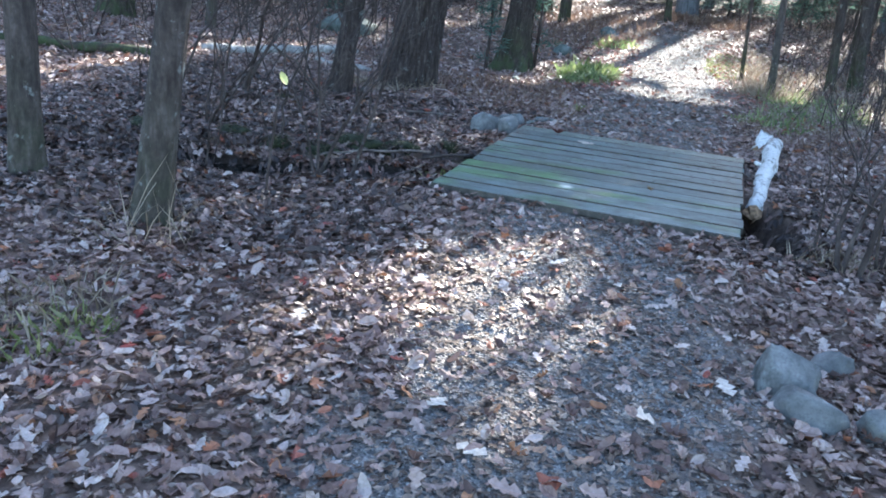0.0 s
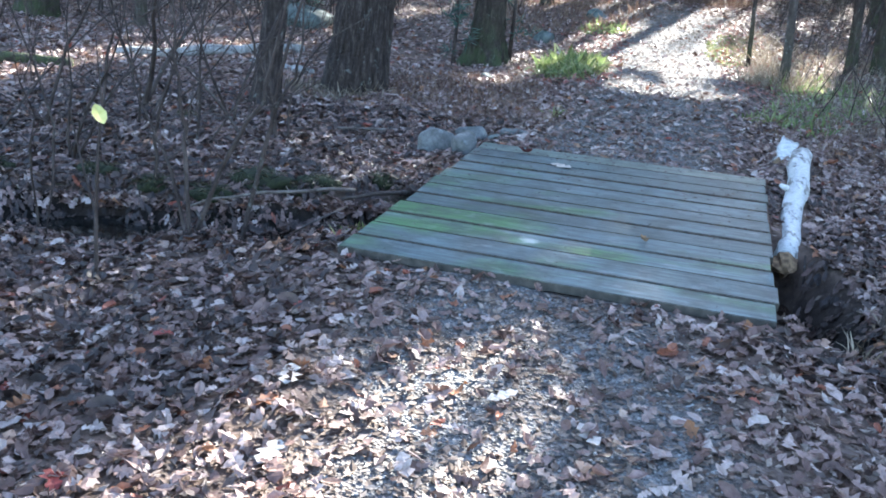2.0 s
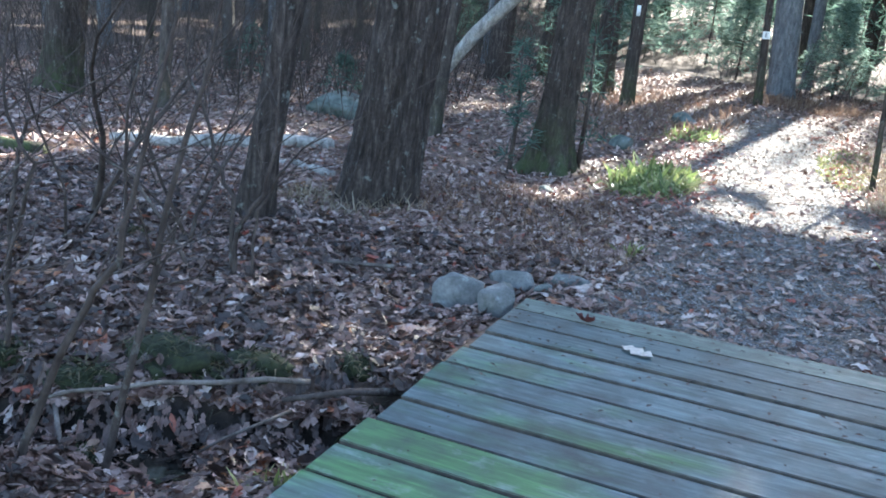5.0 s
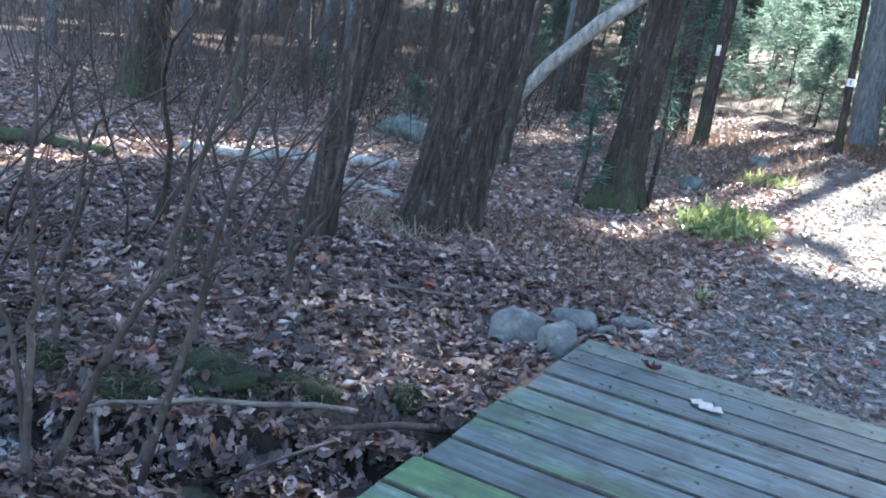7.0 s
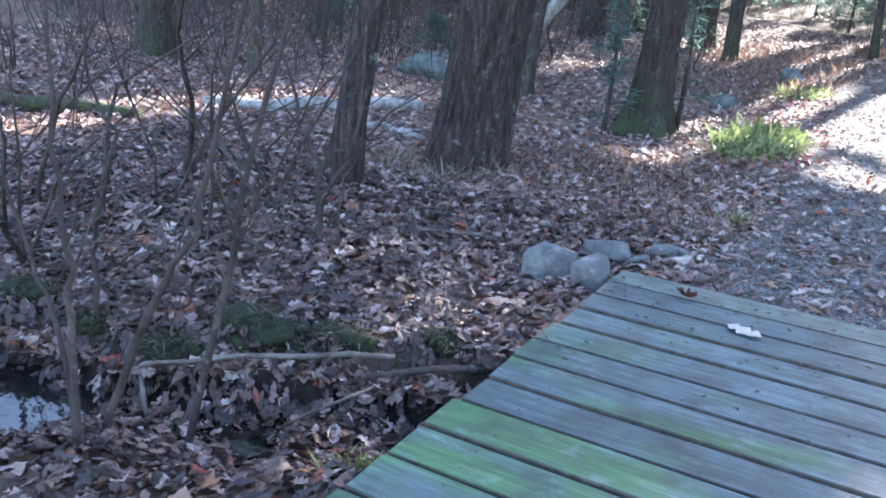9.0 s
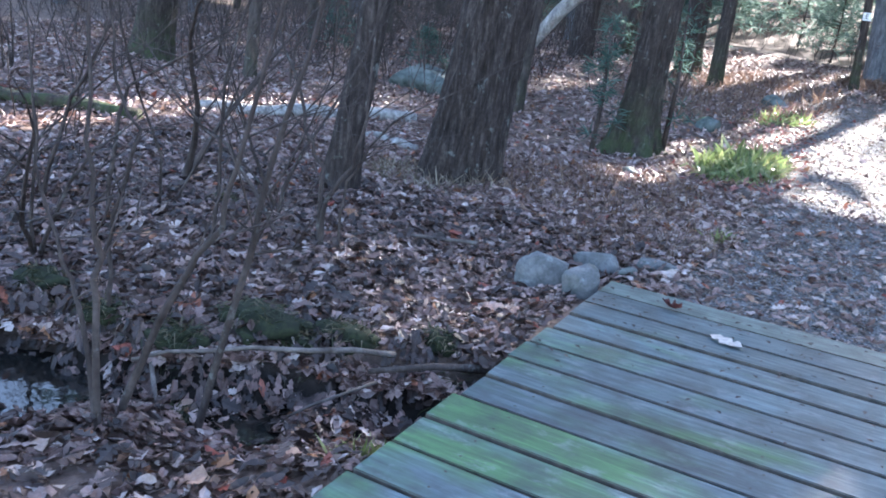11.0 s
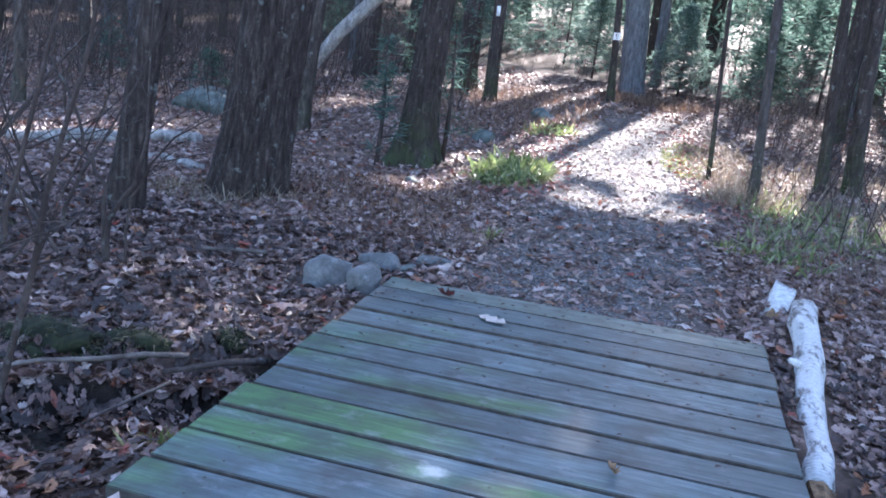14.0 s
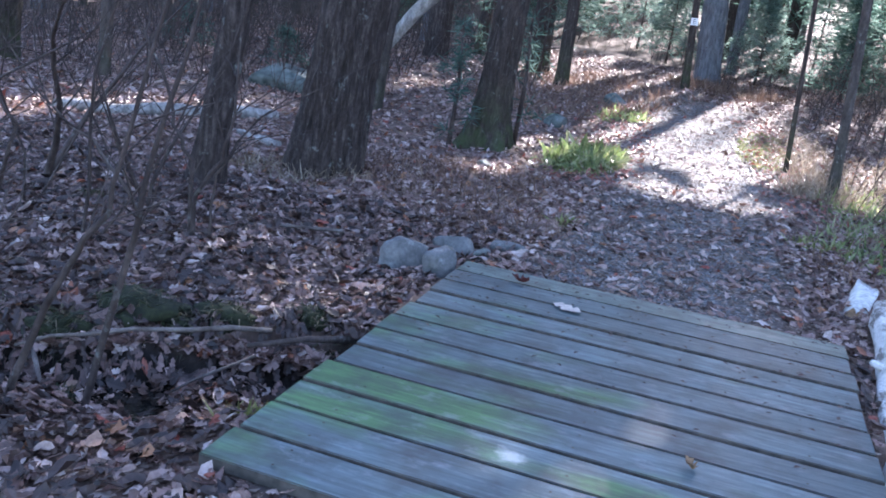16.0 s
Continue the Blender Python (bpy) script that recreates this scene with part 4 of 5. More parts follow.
tuft("dry_grass", "thin brown grass beside the birch log", STRAW, 2.45, 0.1, 0.3, 260, 0.16, 0.009, 515)
tuft("dry_grass", "pale grass clump by the slender tree", STRAW, -0.75, -2.6, 0.3, 220, 0.22, 0.008, 516)
tuft("green_weeds", "short green grass beside the path", GRASS, -0.55, -2.75, 0.22, 160, 0.13, 0.012, 517)
tuft("green_weeds", "bright moss and grass at the path side", GRASS, -1.15, -2.75, 0.22, 420, 0.07, 0.012, 518)
tuft("green_weeds", "grass tuft by the footbridge's end", GRASS, -0.12, 0.42, 0.1, 90, 0.12, 0.01, 519)
tuft("dead_bracken", "thin rusty stalks behind the boulders", BRACKEN, -0.15, 3.55, 0.5, 460, 0.17, 0.007, 524, ry=0.55)
tuft("broad_weeds", "small green brambles at the path's edge", BROADLEAF, 2.3, 4.9, 0.32, 240, 0.22, 0.02, 525, ry=0.7, bend=0.6)
tuft("dry_grass", "thin tan stalks between brambles", STRAW, 2.65, 5.3, 0.6, 420, 0.3, 0.006, 526, ry=0.9)
tuft("dead_bracken", "rusty bracken by the white stub", BRACKEN, 2.6, 4.2, 0.7, 630, 0.16, 0.010, 520)


rb2 = random.Random(45)
g = Geo()
for _ in range(26):
    cx = rb2.uniform(-3.4, 0.0)
    cy = float(ditch_y(cx)) + rb2.uniform(0.16, 0.36)
    for _ in range(rb2.randint(8, 26)):
        x, y = cx + rb2.gauss(0, 0.05), cy + rb2.gauss(0, 0.03)
        g.blade((x, y, lz(x, y)), (rb2.gauss(0, 0.7), -0.5 + rb2.gauss(0, 0.5), rb2.uniform(0.0, 0.7)), rb2.uniform(0.05, 0.15), 0.006, 0.9, rb2)
tagged(g.ob("sedge", SEDGE, None, False), "dark dead sedge hanging over the brook's bank", "grass", kind="stuff")


def moss(x, y, r, seed):
    rng = random.Random(seed)
    bm = bmesh.new()
    bmesh.ops.create_icosphere(bm, subdivisions=3, radius=1)
    for v in bm.verts:
        k = 1 + 0.6 * noise.noise(v.co * 2.0 + Vector((seed, 0, 0))) + 0.2 * noise.noise(v.co * 6 + Vector((seed, 0, 0)))
        v.co = Vector((v.co.x * r * k, v.co.y * r * 0.7 * k, v.co.z * r * 0.45 * k))
    me = bpy.data.meshes.new("moss_clump")
    bm.to_mesh(me)
    bm.free()
    me.materials.append(MOSS)
    for f in me.polygons:
        f.use_smooth = True
    ob = tagged(new("moss_clump", me), "dark green mossy hummock on the brook's bank", "moss", "mossy hummocks")
    ob.location = (x, y, lz(x, y) + r * 0.05)
    g = Geo()
    for _ in range(120):
        a = rng.uniform(0, 6.283)
        q = math.sqrt(rng.uniform(0, 1)) * r
        g.blade((q * math.cos(a), 0.7 * q * math.sin(a) , r * 0.5 * math.sqrt(max(0, 1 - (q / r) ** 2))), (rng.gauss(0, 0.6), rng.gauss(0, 0.6) - 0.3, 0.6), 0.09 * rng.uniform(0.5, 1.3), 0.006, 0.7, rng)
    g.ob("grass", SEDGE, ob, False)


for i, (x, y, r) in enumerate([(-1.12, 0.66, 0.13), (-0.94, 0.92, 0.19), (-1.46, 0.62, 0.11), (-1.88, 0.64, 0.14), (-0.62, 1.06, 0.13), (-0.28, 1.24, 0.10), (-0.78, 0.93, 0.11), (-2.5, 0.45, 0.16), (-0.88, 0.42, 0.06), (-2.25, 2.15, 0.09)]):
    moss(x, y, r, 530 + i)


# ---------------------------------------------------------------- rocks, logs, sticks
def rock(x, y, sx, sy, sz, rz, seed, label, sink=0.3, group="boulders by the footbridge"):
    mat = ROCK if group.startswith("boulders") else ROCK_MOSSY
    fr = random.Random(seed)
    facets = [(Vector((fr.gauss(0, 1), fr.gauss(0, 1), fr.gauss(0.3, 0.7))).normalized(), fr.uniform(0.58, 0.84)) for _ in range(9)]
    bm = bmesh.new()
    bmesh.ops.create_icosphere(bm, subdivisions=4, radius=1)
    for v in bm.verts:
        p = v.co.copy()
        k = 1 + 0.30 * noise.noise(p * 1.2 + Vector((seed * 3.3, 0, 0))) + 0.14 * abs(noise.noise(p * 2.1 + Vector((0, 0, seed * 2.7)))) + 0.10 * noise.noise(p * 3.1 + Vector((0, seed, 0))) + 0.035 * noise.noise(p * 8)
        q = p * k
        for fn, fd in facets:
            over = q.dot(fn) - fd
            if over > 0:
                q = q - fn * over * 0.95
        v.co = Vector((math.copysign(abs(q.x) ** 0.9, q.x) * sx, math.copysign(abs(q.y) ** 0.9, q.y) * sy, math.copysign(abs(q.z) ** 0.85, q.z) * sz))
    me = bpy.data.meshes.new("rock")
    bm.to_mesh(me)
    bm.free()
    for f in me.polygons:
        f.use_smooth = True
    me.materials.append(mat)
    ob = tagged(new("rock", me), label, "rock", group)
    ob.location = (x, y, lz(x, y) + sz * (1 - 2 * sink))
    ob.rotation_euler = (0.1 * math.sin(seed), 0.1 * math.cos(seed), radians(rz))
    return ob


rock(-0.30, 2.32, 0.135, 0.11, 0.135, 35, 1, "rounded grey boulder beside the footbridge corner")
rock(-0.08, 2.25, 0.12, 0.09, 0.11, 60, 2, "pale grey boulder touching the footbridge corner")
rock(-0.14, 2.72, 0.12, 0.09, 0.095, 0, 3, "grey stone half sunk in leaves")
rock(0.02, 2.70, 0.07, 0.055, 0.045, 20, 4, "small pale stone at the footbridge end")
rock(0.13, 2.92, 0.15, 0.07, 0.035, 15, 5, "flat pale stone half buried at the path", 0.25)
rock(2.10, -1.86, 0.15, 0.11, 0.13, 150, 6, "pale rounded boulder at the path edge")
rock(2.17, -2.07, 0.145, 0.10, 0.09, 170, 7, "rounded grey boulder at the path edge")
rock(2.50, -2.0, 0.14, 0.11, 0.085, 40, 8, "smooth greenish boulder in dead leaves")
rock(2.30, -1.58, 0.11, 0.08, 0.07, 20, 9, "small brownish boulder behind the others")
rock(2.75, -1.45, 0.12, 0.10, 0.08, 70, 10, "mossy stone in dead leaves")
rock(-0.95, 9.1, 0.18, 0.14, 0.12, 0, 11, "grey stone by the mossy trunk", group="stones in the wood")
rock(-0.55, 11.3, 0.22, 0.15, 0.11, 0, 12, "flat grey stone on the bracken slope", group="stones in the wood")
rock(-4.6, 8.6, 0.6, 0.4, 0.2, 10, 13, "long mossy boulder behind the fallen log", group="stones in the wood")
rock(0.35, 4.0, 0.07, 0.05, 0.02, 0, 14, "small flat stone in the footpath", group="stones in the wood")
rock(-0.85, 5.6, 0.08, 0.06, 0.05, 0, 15, "small pale stone among bracken", group="stones in the wood")

log = tagged(new("birch_log"), "white birch log with a rotten end lying beside the footbridge", "log")
g = Geo()
a, b = Vector((2.04, 1.2, -0.135)), Vector((2.2, 3.02, 0.05))
pts = [a.lerp(b, i / 14) + Vector((0.012 * math.sin(i * 0.9), 0, 0.008 * math.sin(i * 1.3))) for i in range(15)]
g.tube(pts, [0.059 + 0.0009 * i + 0.004 * math.sin(i * 1.7) for i in range(15)], 24, rough=0.18)
g.ob("bark", BIRCH, log)
g = Geo()
rb = random.Random(8)
pts = [a + Vector((0, -0.16 + 0.02 * i, -0.012 + 0.0012 * i)) for i in range(9)]
g.tube(pts, [0.02, 0.034, 0.045, 0.05, 0.056, 0.056, 0.06, 0.06, 0.062], 16, rough=0.9)
g.ob("rotten_core", ROTTEN, log, False)
g = Geo()
g.tube([(2.07, 2.12, 0.02), (2.03, 2.12, 0.035), (2.02, 2.125, 0.04)], [0.02, 0.016, 0.01], 8)
g.ob("knot", BIRCH, log)
stub = tagged(new("birch_stub"), "short broken white birch stub with a rotten foot among leaves", "log")
rstub = random.Random(12)
g = Geo()
foot, tip = Vector((2.06, 3.10, -0.10)), Vector((2.13, 3.30, 0.09))
ring, rows = 18, 9
vs = []
for i in range(rows):
    c = foot.lerp(tip, i / (rows - 1))
    for j in range(ring):
        w = 2 * math.pi * j / ring
        k = 0.066 * (1 + 0.22 * noise.noise(Vector((math.cos(w) * 1.4, math.sin(w) * 1.4, i * 0.5 + 4))))
        top = (0.03 * noise.noise(Vector((math.cos(w) * 2.0, math.sin(w) * 2.0, 9.0))) - 0.02 * math.cos(w)) if i == rows - 1 else 0.0
        vs.append(c + Vector((math.cos(w) * k, math.sin(w) * k * 0.8, top)))
g.add(vs, [(i * ring + j, i * ring + (j + 1) % ring, (i + 1) * ring + (j + 1) % ring, (i + 1) * ring + j) for i in range(rows - 1) for j in range(ring)])
g.v.append(tip - Vector((0, 0.02, 0.05)))
g.f += [((rows - 1) * ring + j, (rows - 1) * ring + (j + 1) % ring, rows * ring) for j in range(ring)]
g.ob("bark", BIRCH_WHITE, stub)
g = Geo()
g.tube([(2.02, 3.02, -0.11), (2.04, 3.06, -0.10), (2.06, 3.10, -0.085), (2.075, 3.15, -0.05)], [0.03, 0.052, 0.060, 0.05], 14, rough=0.9)
g.ob("rotten_core", ROTTEN, stub, False)
for i in range(2):
    g = Geo()
    p = tip + Vector((rstub.uniform(-0.04, 0.04), rstub.uniform(-0.03, 0.03), -0.03))
    g.tube([p, p + Vector((rstub.uniform(-0.02, 0.02), rstub.uniform(-0.02, 0.02), rstub.uniform(0.02, 0.04)))], [0.011, 0.002], 5)
    g.ob("splinter", BIRCH_WHITE, stub)


def fallen(p0, p1, r0, r1, label, seed, mat=DEADWOOD):
    g = Geo()
    p0, p1 = Vector(p0), Vector(p1)
    n = 16
    pts = [p0.lerp(p1, i / n) + Vector((0, 0.03 * math.sin(i * 0.7 + seed), 0.015 * math.sin(i * 1.1))) for i in range(n + 1)]
    g.tube(pts, [r0 + (r1 - r0) * i / n for i in range(n + 1)], 14, rough=0.3)
    return tagged(g.ob("fallen_log", mat), label, "log", "fallen logs")


fallen((-4.71, 4.43, -0.06), (-3.25, 6.0, -0.04), 0.055, 0.07, "pale barkless fallen log among dead leaves", 1)
fallen((-3.35, 4.95, -0.08), (-2.5, 4.75, -0.08), 0.04, 0.045, "half-buried grey fallen log", 2)
fallen((-7.5, 2.8, lz(-7.5, 2.8) + 0.05), (-4.6, 3.6, lz(-4.6, 3.6) + 0.04), 0.05, 0.06, "dark mossy fallen log in the brush", 3, BARK_DARK)


def stick(pts, r, label, mat=TWIG):
    g = Geo()
    n = len(pts)
    g.tube(pts, [r * (1 - 0.6 * i / n) for i in range(n)], 7, rough=0.3)
    return tagged(g.ob("stick", mat), label, "stick", "fallen sticks")


stick([(-0.37, 1.03, -0.06), (-0.5, 0.93, -0.045), (-0.62, 0.82, -0.05), (-0.78, 0.68, -0.04), (-0.9, 0.57, -0.055), (-1.0, 0.49, -0.06), (-1.1, 0.42, -0.10)], 0.012, "grey bare stick bridging the brook", STICK)
stick([(-0.03, 1.17, -0.06), (-0.2, 1.02, -0.05), (-0.38, 0.86, -0.07)], 0.017, "dark rotten branch beside the footbridge")
stick([(-0.8, 2.57, -0.05), (-1.15, 2.36, -0.04), (-1.5, 2.1, -0.05), (-1.89, 1.86, -0.06)], 0.013, "thin fallen branch on the leaves", STICK)
stick([(-0.36, 0.9, -0.12), (-0.52, 0.72, -0.2), (-0.66, 0.6, -0.3)], 0.007, "thin broken twig in the ditch", STICK)
stick([(-1.16, 0.56, -0.15), (-1.02, 0.45, -0.2), (-0.95, 0.4, -0.25)], 0.01, "short broken twig in the ditch", STICK)
stick([(-0.9, -2.9, -0.07), (-0.55, -2.6, -0.06), (-0.25, -2.5, -0.07)], 0.01, "dark twig on dead leaves")
stick([(2.13, 1.0, -0.42), (2.14, 1.08, -0.2), (2.13, 1.16, -0.08)], 0.008, "thin upright stick below the birch log")
stick([(-0.5, 6.8, -0.06), (-0.1, 6.2, -0.05)], 0.012, "short dead branch at the path edge")


# ---------------------------------------------------------------- leaves
def oak_leaf(lobed=True, curl=0.2, fold=0.15, crumple=0.0, seed=0):
    rng = random.Random(seed)
    if crumple and not lobed:
        side = [(0.0, 0.02), (0.22, 0.20), (0.55, 0.27), (0.85, 0.15), (1.0, 0.02)]
    elif lobed:
        side = [(0.0, 0.02), (0.24, 0.26), (0.36, 0.12), (0.54, 0.33), (0.65, 0.14), (0.80, 0.24), (1.0, 0.02)]
    else:
        side = [(0.0, 0.01), (0.45, 0.25), (1.0, 0.01)]
    v, t = [], []
    for y, w in side:
        zc = curl * (y - 0.5) ** 2
        ja, jb, jc = (crumple * rng.uniform(-1, 1) for _ in range(3))
        wa, wb = w * (1 + 2.5 * crumple * rng.uniform(-1, 1)), w * (1 + 2.5 * crumple * rng.uniform(-1, 1))
        v += [(-wa, y - 0.5 + ja * 0.4, zc + fold * w + ja), (jc * 0.3, y - 0.5, zc + jc * 0.5), (wb, y - 0.5 + jb * 0.4, zc + fold * w * 0.8 + jb)]
    for i in range(len(side) - 1):
        a = 3 * i
        t += [(a, a + 1, a + 4), (a, a + 4, a + 3), (a + 1, a + 2, a + 5), (a + 1, a + 5, a + 4)]
    return np.array(v), np.array(t)


NEAR_LEAVES = [oak_leaf(True, 0.35, 0.5), oak_leaf(True, -0.5, 0.3, 0.05, 1), oak_leaf(True, 0.9, 0.9, 0.08, 2), oak_leaf(False, 0.3, 0.4, 0.01, 3), oak_leaf(False, -0.6, 0.5, 0.09, 4), oak_leaf(True, 0.1, -0.5, 0.06, 5)]
NEAR_LEAVES.append(oak_leaf(True, 0.08, 0.06, 0.035, 9))
FLAT_LEAF = len(NEAR_LEAVES) - 1
NEAR_LEAVES += [oak_leaf(i % 3 > 0, random.Random(i).uniform(-0.8, 1.1), random.Random(i + 50).uniform(-0.7, 1.1), 0.10, i) for i in range(6, 18)]
FAR_LEAVES = [oak_leaf(False, 0.5, 0.6), oak_leaf(False, -0.5, 0.7), oak_leaf(False, 0.8, -0.4)]
CRUMB_SHAPES = [(np.array(v, float), np.array([(0, 1, 2), (0, 2, 3)])) for v in ([(0, -0.5, 0), (0.22, 0, 0.12), (0, 0.5, 0.05), (-0.25, 0.05, 0.02)], [(0, -0.45, 0.1), (0.3, 0.1, 0), (0.05, 0.5, 0.1), (-0.2, 0, -0.03)])]
nr = np.random.default_rng(5)


def on_deck(x, y):
    return (polydist([(2.04, 1.0), (2.2, 3.02)], x, y) < 0.085) | ((x > -0.03) & (x < 1.97) & (y > -0.01) & (y < 2.41))


def litter(name, label, mat, templates, n, box, size, keep, lift=0.012, tilt=0.45, cling=False):
    x, y = nr.uniform(box[0], box[1], n), nr.uniform(box[2], box[3], n)
    ok = (nr.uniform(0, 1, n) < keep(x, y)) & ~on_deck(x, y)
    x, y = x[ok], y[ok]
    zz = land(x, y)
    steep = np.hypot(land(x + 0.03, y) - zz, land(x, y + 0.03) - zz) / 0.03
    ok = nr.uniform(0, 1, len(x)) > (0.0 if cling else 0.96) * smooth(0.5, 0.95, steep)
    x, y = x[ok], y[ok]
    # fewer leaves near the ditch, so its painted dark soil shows
    thinned = (x < 0.1) & (polydist(DITCH, x, y) < 0.24) & (nr.uniform(0, 1, len(x)) < 0.3)
    x, y = x[~thinned], y[~thinned]
    m = len(x)
    s = size[0] + (size[1] - size[0]) * nr.beta(2, 3, m)
    z = land(x, y)
    gx, gy = (land(x + 0.03, y) - z) / 0.03, (land(x, y + 0.03) - z) / 0.03
    gx, gy = np.clip(gx, -0.8, 0.8), np.clip(gy, -0.8, 0.8)
    s = s * (1 - 0.3 * smooth(0.3, 0.8, np.hypot(gx, gy)))
    z = z + lift * nr.uniform(0.2, 1.8, m) * np.sqrt(1 + gx * gx + gy * gy)
    ob = scatter(name, mat, templates, np.stack([x, y, z], 1), nr.uniform(0, 6.283, m), np.minimum(np.abs(nr.normal(0, tilt, m)), 0.95), nr.uniform(0, 6.283, m), s, nr, (gx, gy))
    return tagged(ob, label, "leaf litter", kind="stuff")


def keep_near(x, y):
    d = polydist(TRAIL, x, y)
    m = np.where(y < 0, 0.27 + 0.73 * smooth(0.40, 1.0, d + 0.2 * np.sin(2.1 * y + 1.3 * x)), 0.26 + 0.74 * smooth(0.5, 1.0, d))
    left_cover = 0.25 * (x < 0.7) * (y < 0)
    return np.clip(m + left_cover, 0, 1)


litter("dead_leaves", "thick carpet of fallen brown oak leaves", LITTER, NEAR_LEAVES, 64000, (-4.4, 4.4, -5.6, 5.5), (0.036, 0.106), keep_near, 0.02)
litter("dead_leaves", "fallen brown leaves deeper in the wood", LITTER, FAR_LEAVES, 46000, (-11, 8, 5.5, 18), (0.06, 0.14), lambda x, y: np.clip(0.16 + 0.84 * smooth(0.7, 1.3, polydist(TRAIL, x, y)) + 0.7 * smooth(12, 14, y), 0, 1), 0.02)
litter("dead_leaves", "fallen brown leaves under the brush", LITTER, FAR_LEAVES, 22000, (-13, -4.4, -5, 6.5), (0.07, 0.16), lambda x, y: np.full(np.shape(x), 0.95), 0.02)
litter("leaf_crumbs", "small broken leaf bits on the footpath", CRUMBS_DRY, CRUMB_SHAPES, 110000, (-0.6, 3.0, -6.0, 14.5), (0.02, 0.06), lambda x, y: np.where(y < 0, 0.85, np.where(y > 6, 0.5, 0.75)) * (1 - smooth(0.9, 1.5, polydist(TRAIL, x, y))), 0.006, 0.3)


# dark brown leaves, darkened further to paint in the shade of ditch and pit
DARK_LITTER = m_leaves("dark_leaves", [(0.0, (0.022, 0.013, 0.011)), (0.6, (0.055, 0.034, 0.028)), (1.0, (0.12, 0.074, 0.06))], 0.55, 0.05)
litter("dark_leaves", "dark brown leaves along the brook, with shade in their colour", DARK_LITTER, NEAR_LEAVES, 6500, (-4.0, 0.6, -1.6, 3.4), (0.05, 0.11), lambda x, y: 0.85 * smooth(0.75, 1.2, polydist(TRAIL, x, y)), 0.03, cling=True)
litter("dark_leaves", "leaves sliding down the brook's far bank, with shade in their colour", DARK_LITTER, NEAR_LEAVES, 13000, (-3.8, 0.15, -0.6, 1.7), (0.04, 0.10), lambda x, y: 0.75 * (polydist(DITCH, x, y) < 0.33) * (y > ditch_y(x) - 0.1), 0.03, 0.6, cling=True)
litter("dead_leaves", "brown leaves drifted into the brook bed", LITTER, NEAR_LEAVES, 15000, (-3.8, 0.15, -0.9, 1.7), (0.04, 0.10), lambda x, y: 0.75 * (y < ditch_y(x) + 0.12) * (polydist(DITCH, x, y) < 0.38), 0.025, 0.5, cling=True)
ox = nr.uniform(-3.6, 0.02, 2400)
oy = ditch_y(ox) + 0.13 + 0.16 * nr.beta(2.0, 1.3, 2400) + 0.03 * np.sin(7.0 * ox) + 0.02 * np.sin(17.0 * ox)
oz = -0.115 - 0.05 * nr.uniform(0, 1, 2400) - 0.15 * np.clip(ditch_y(ox) + 0.2 - oy, 0, 1) + 0.02 * np.sin(5.0 * ox)
flat = np.zeros(2400)
mat_ob = scatter("dead_leaves", LITTER, NEAR_LEAVES, np.stack([ox, oy, oz], 1), nr.uniform(0, 6.283, 2400), np.abs(nr.normal(0, 0.5, 2400)), nr.uniform(0, 6.283, 2400), 0.05 + 0.05 * nr.uniform(0, 1, 2400), nr, (flat, flat))
tagged(mat_ob, "matted leaves overhanging the brook's far bank", "leaf litter", kind="stuff")
litter("dark_leaves", "leaves in the pit beside the birch log, with shade in their colour", DARK_LITTER, NEAR_LEAVES, 1500, (1.9, 3.1, -0.4, 2.4), (0.05, 0.11), lambda x, y: np.full(np.shape(x), 0.9), 0.02, cling=True)
RED_LITTER = m_leaves("red_leaves", [(0.0, (0.22, 0.07, 0.05)), (0.6, (0.36, 0.13, 0.10)), (1.0, (0.50, 0.28, 0.22))])
litter("red_leaves", "reddish maple leaves along the path's sunny edge", RED_LITTER, FAR_LEAVES, 2600, (-0.9, 2.2, 5.5, 11.5), (0.05, 0.10), lambda x, y: smooth(0.45, 0.75, polydist(TRAIL, x, y)) * (1 - smooth(1.0, 1.6, polydist(TRAIL, x, y))), 0.03)
litter("leaf_crumbs", "broken leaf bits between the fallen leaves", CRUMBS, CRUMB_SHAPES, 60000, (-4.0, 4.0, -5.4, 5.6), (0.02, 0.07), lambda x, y: 0.9 * smooth(0.6, 1.2, polydist(TRAIL, x, y)), 0.012, 0.5)


def chip():
    v = nr.normal(0, 1, (6, 3)) * 0.12 + np.array([(1, 0, 0), (-1, 0, 0), (0, 1, 0), (0, -1, 0), (0, 0, 0.7), (0, 0, -0.7)])
    return v * 0.5, np.array([(0, 2, 4), (2, 1, 4), (1, 3, 4), (3, 0, 4), (2, 0, 5), (1, 2, 5), (3, 1, 5), (0, 3, 5)])


gr = litter("gravel", "fine grey crushed gravel of the footpath", GRAVEL, [chip() for _ in range(5)], 34000, (0.2, 2.5, -5.6, 6.0), (0.006, 0.02), lambda x, y: trail_mask(x, y), 0.002, 0.5)
gr["category"] = "gravel"


def single_leaf(name, label, mat, x, y, z, size, yaw, tpl=0, tilt=0.0):
    v, t = NEAR_LEAVES[tpl]
    ob = np_mesh(name, v * size, t, mat)
    ob.matrix_world = pose(x, y, z, tilt, 0, yaw)
    return tagged(ob, label, "leaf")


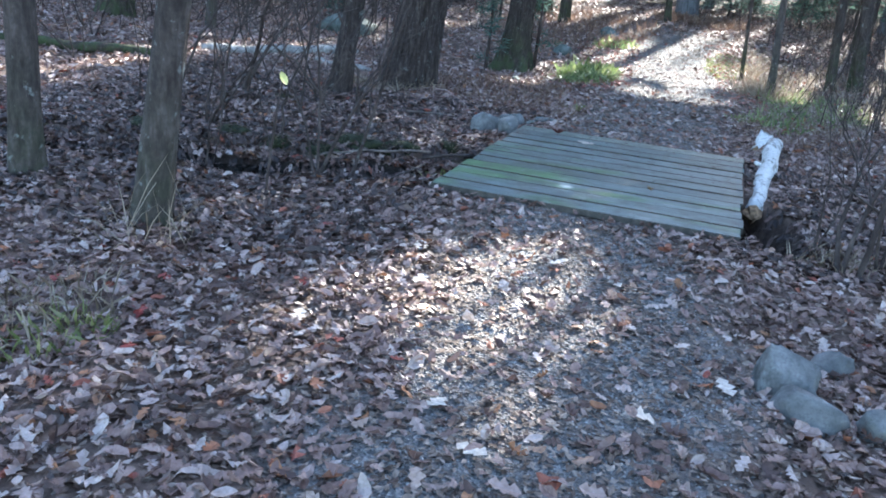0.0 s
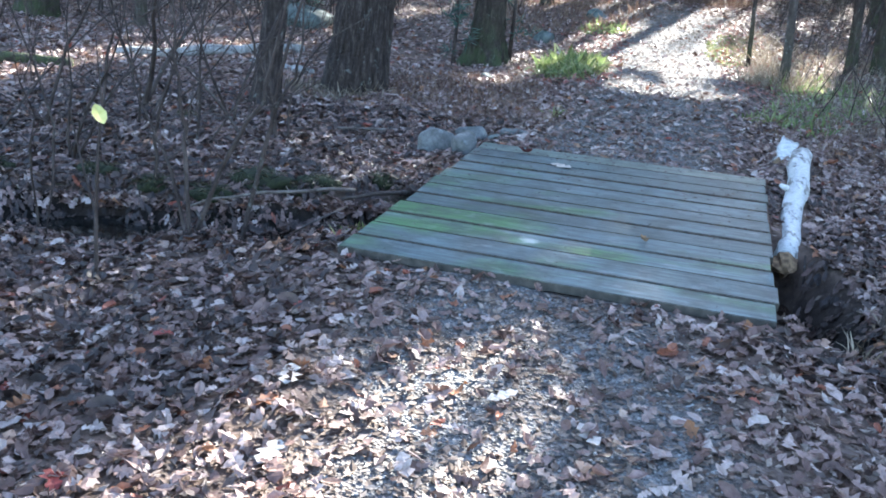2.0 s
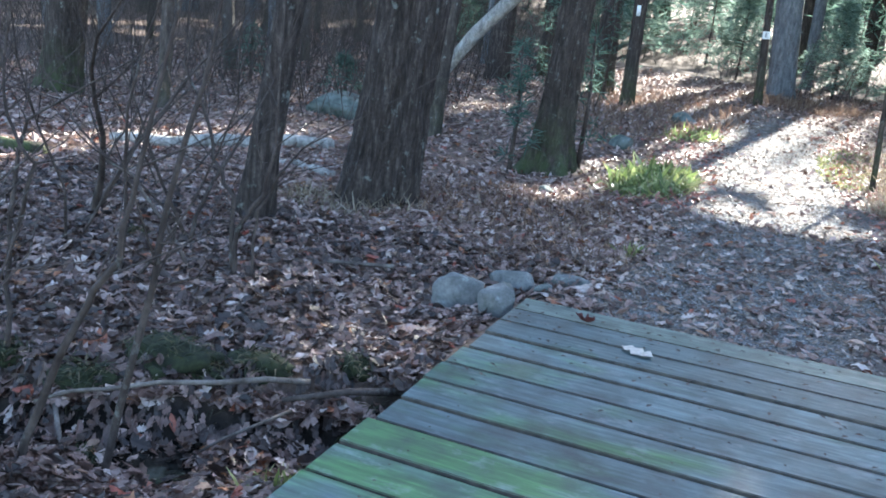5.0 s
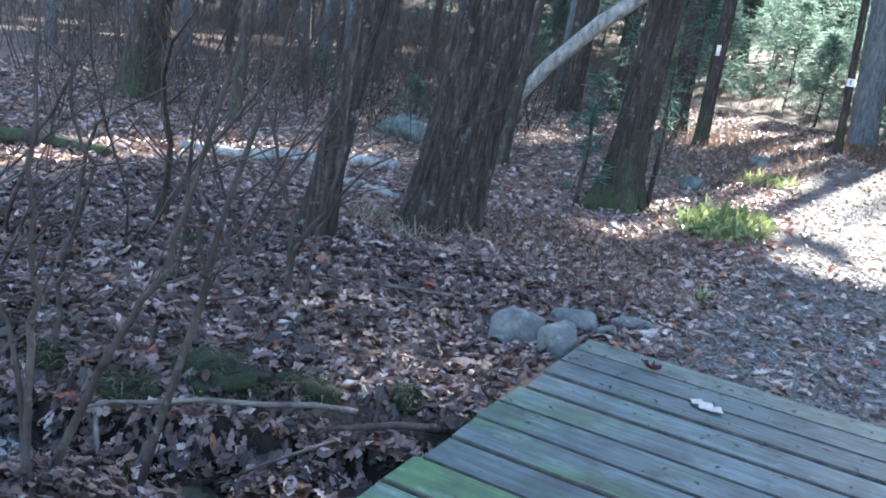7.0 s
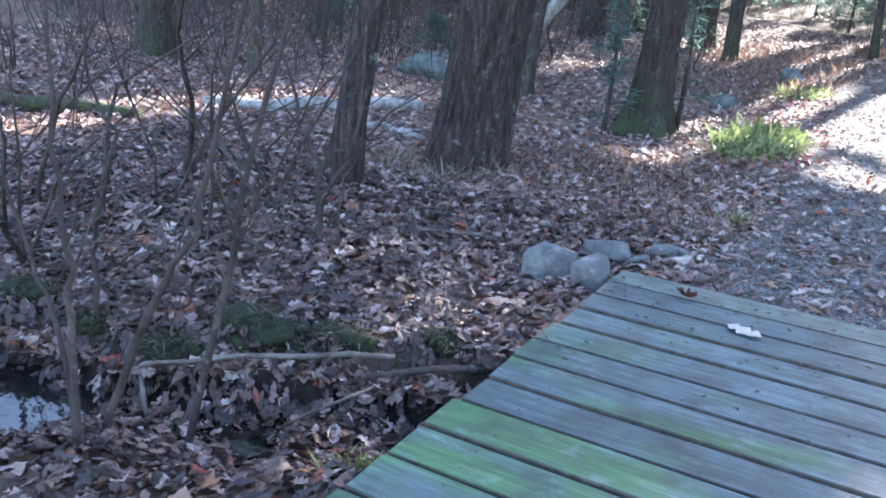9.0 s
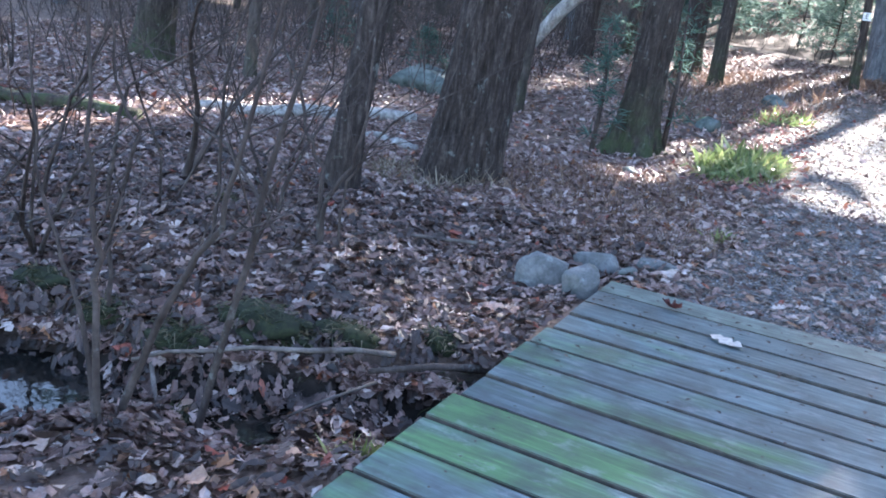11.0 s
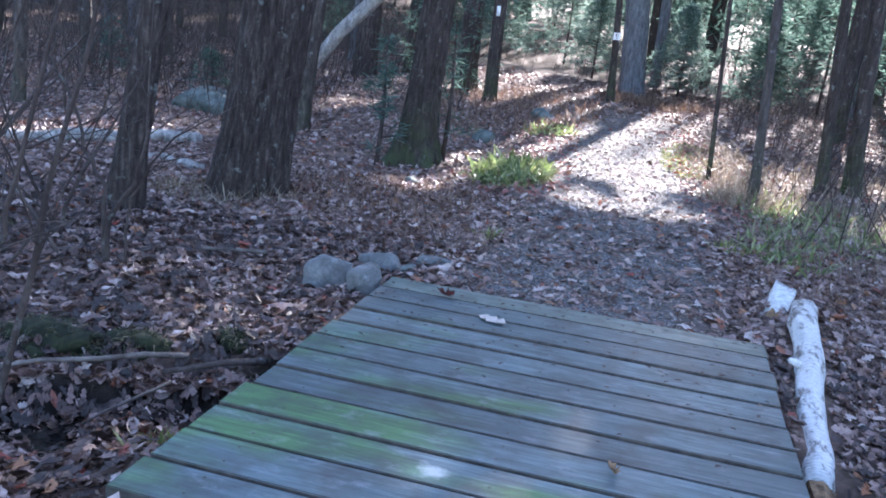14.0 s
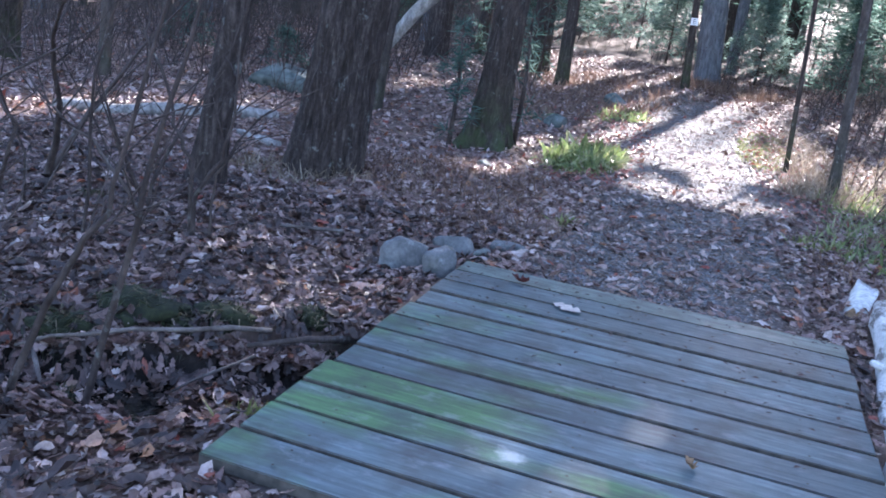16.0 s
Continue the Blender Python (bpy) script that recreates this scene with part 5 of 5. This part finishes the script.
single_leaf("dead_leaf", "dark red curled leaf on the footbridge planks", MAROON_LEAF, 0.38, 2.19, 0.014, 0.11, 70, 2)
single_leaf("dead_leaf", "pale fallen oak leaf on the footbridge planks", PALE_LEAF, 0.672, 1.96, 0.014, 0.15, 70, FLAT_LEAF)
single_leaf("dead_leaf", "small brown curled leaf on the footbridge planks", ROTTEN, 1.33, 0.72, 0.012, 0.075, 20, 2)
ys = tagged(new("shrub"), "thin bare shrub holding one yellow leaf", "shrub", "bare understorey shrubs")
g = Geo()
g.tube([(-0.88, -0.60, lz(-0.88, -0.6) - 0.03), (-0.84, -0.61, 0.2), (-0.79, -0.62, 0.5), (-0.75, -0.625, 0.68), (-0.74, -0.64, 0.95)], [0.009, 0.008, 0.006, 0.004, 0.0015], 6, False)
g.tube([(-0.84, -0.61, 0.2), (-0.95, -0.55, 0.45), (-1.02, -0.52, 0.75)], [0.005, 0.004, 0.0012], 5, False)
g.ob("stem", TWIG, ys)
v, t = NEAR_LEAVES[3]
yl = np_mesh("leaf", v * np.array([1.6, 1, 1]) * 0.085, t, YELLOW_LEAF)
yl.parent = ys
yl.matrix_basis = pose(-0.746, -0.655, 0.645, 60, 0, 80)
for x, y in ((-0.38, -2.45), (-0.5, -2.15), (-0.95, -2.3), (0.05, -1.9), (-0.2, -2.75), (0.1, -0.6), (-0.25, -1.0)):
    single_leaf("dead_leaf", "bright red maple leaf among brown leaves", RED_LEAF, x, y, lz(x, y) + 0.03, 0.10, x * 900, 1, 12)
rl = random.Random(77)
for x, y, s in [(1.62, -2.35, 0.13), (1.15, -2.85, 0.12), (0.95, -2.6, 0.11), (0.35, -1.15, 0.14), (1.05, -1.0, 0.11), (0.5, -1.55, 0.13), (1.1, -3.4, 0.13), (1.35, -1.1, 0.11), (0.2, -2.2, 0.11), (1.9, -2.0, 0.12)]:
    single_leaf("dead_leaf", "pale bleached oak leaf on the footpath", PALE_LEAF, x, y, lz(x, y) + 0.025, s, rl.uniform(0, 360), rl.choice((FLAT_LEAF, 1, FLAT_LEAF)), rl.uniform(-15, 15))
g = Geo()
for _ in range(170):
    x, y = rl.uniform(0.03, 1.9), 2.38 - abs(rl.gauss(0, 0.55))
    if y < 0.05:
        continue
    a = rl.uniform(0, 6.28)
    s = rl.uniform(0.006, 0.02)
    g.add([Vector((x + s * math.cos(a), y + s * math.sin(a), 0.006)), Vector((x - s * 0.5 * math.sin(a), y + s * 0.5 * math.cos(a), 0.009)), Vector((x - s * math.cos(a), y - s * math.sin(a), 0.006)), Vector((x + s * 0.5 * math.sin(a), y - s * 0.5 * math.cos(a), 0.008))], [(0, 1, 2, 3)])
tagged(g.ob("deck_debris", DARK_LITTER, None, False), "small leaf crumbs on the footbridge", "leaf litter", kind="stuff")
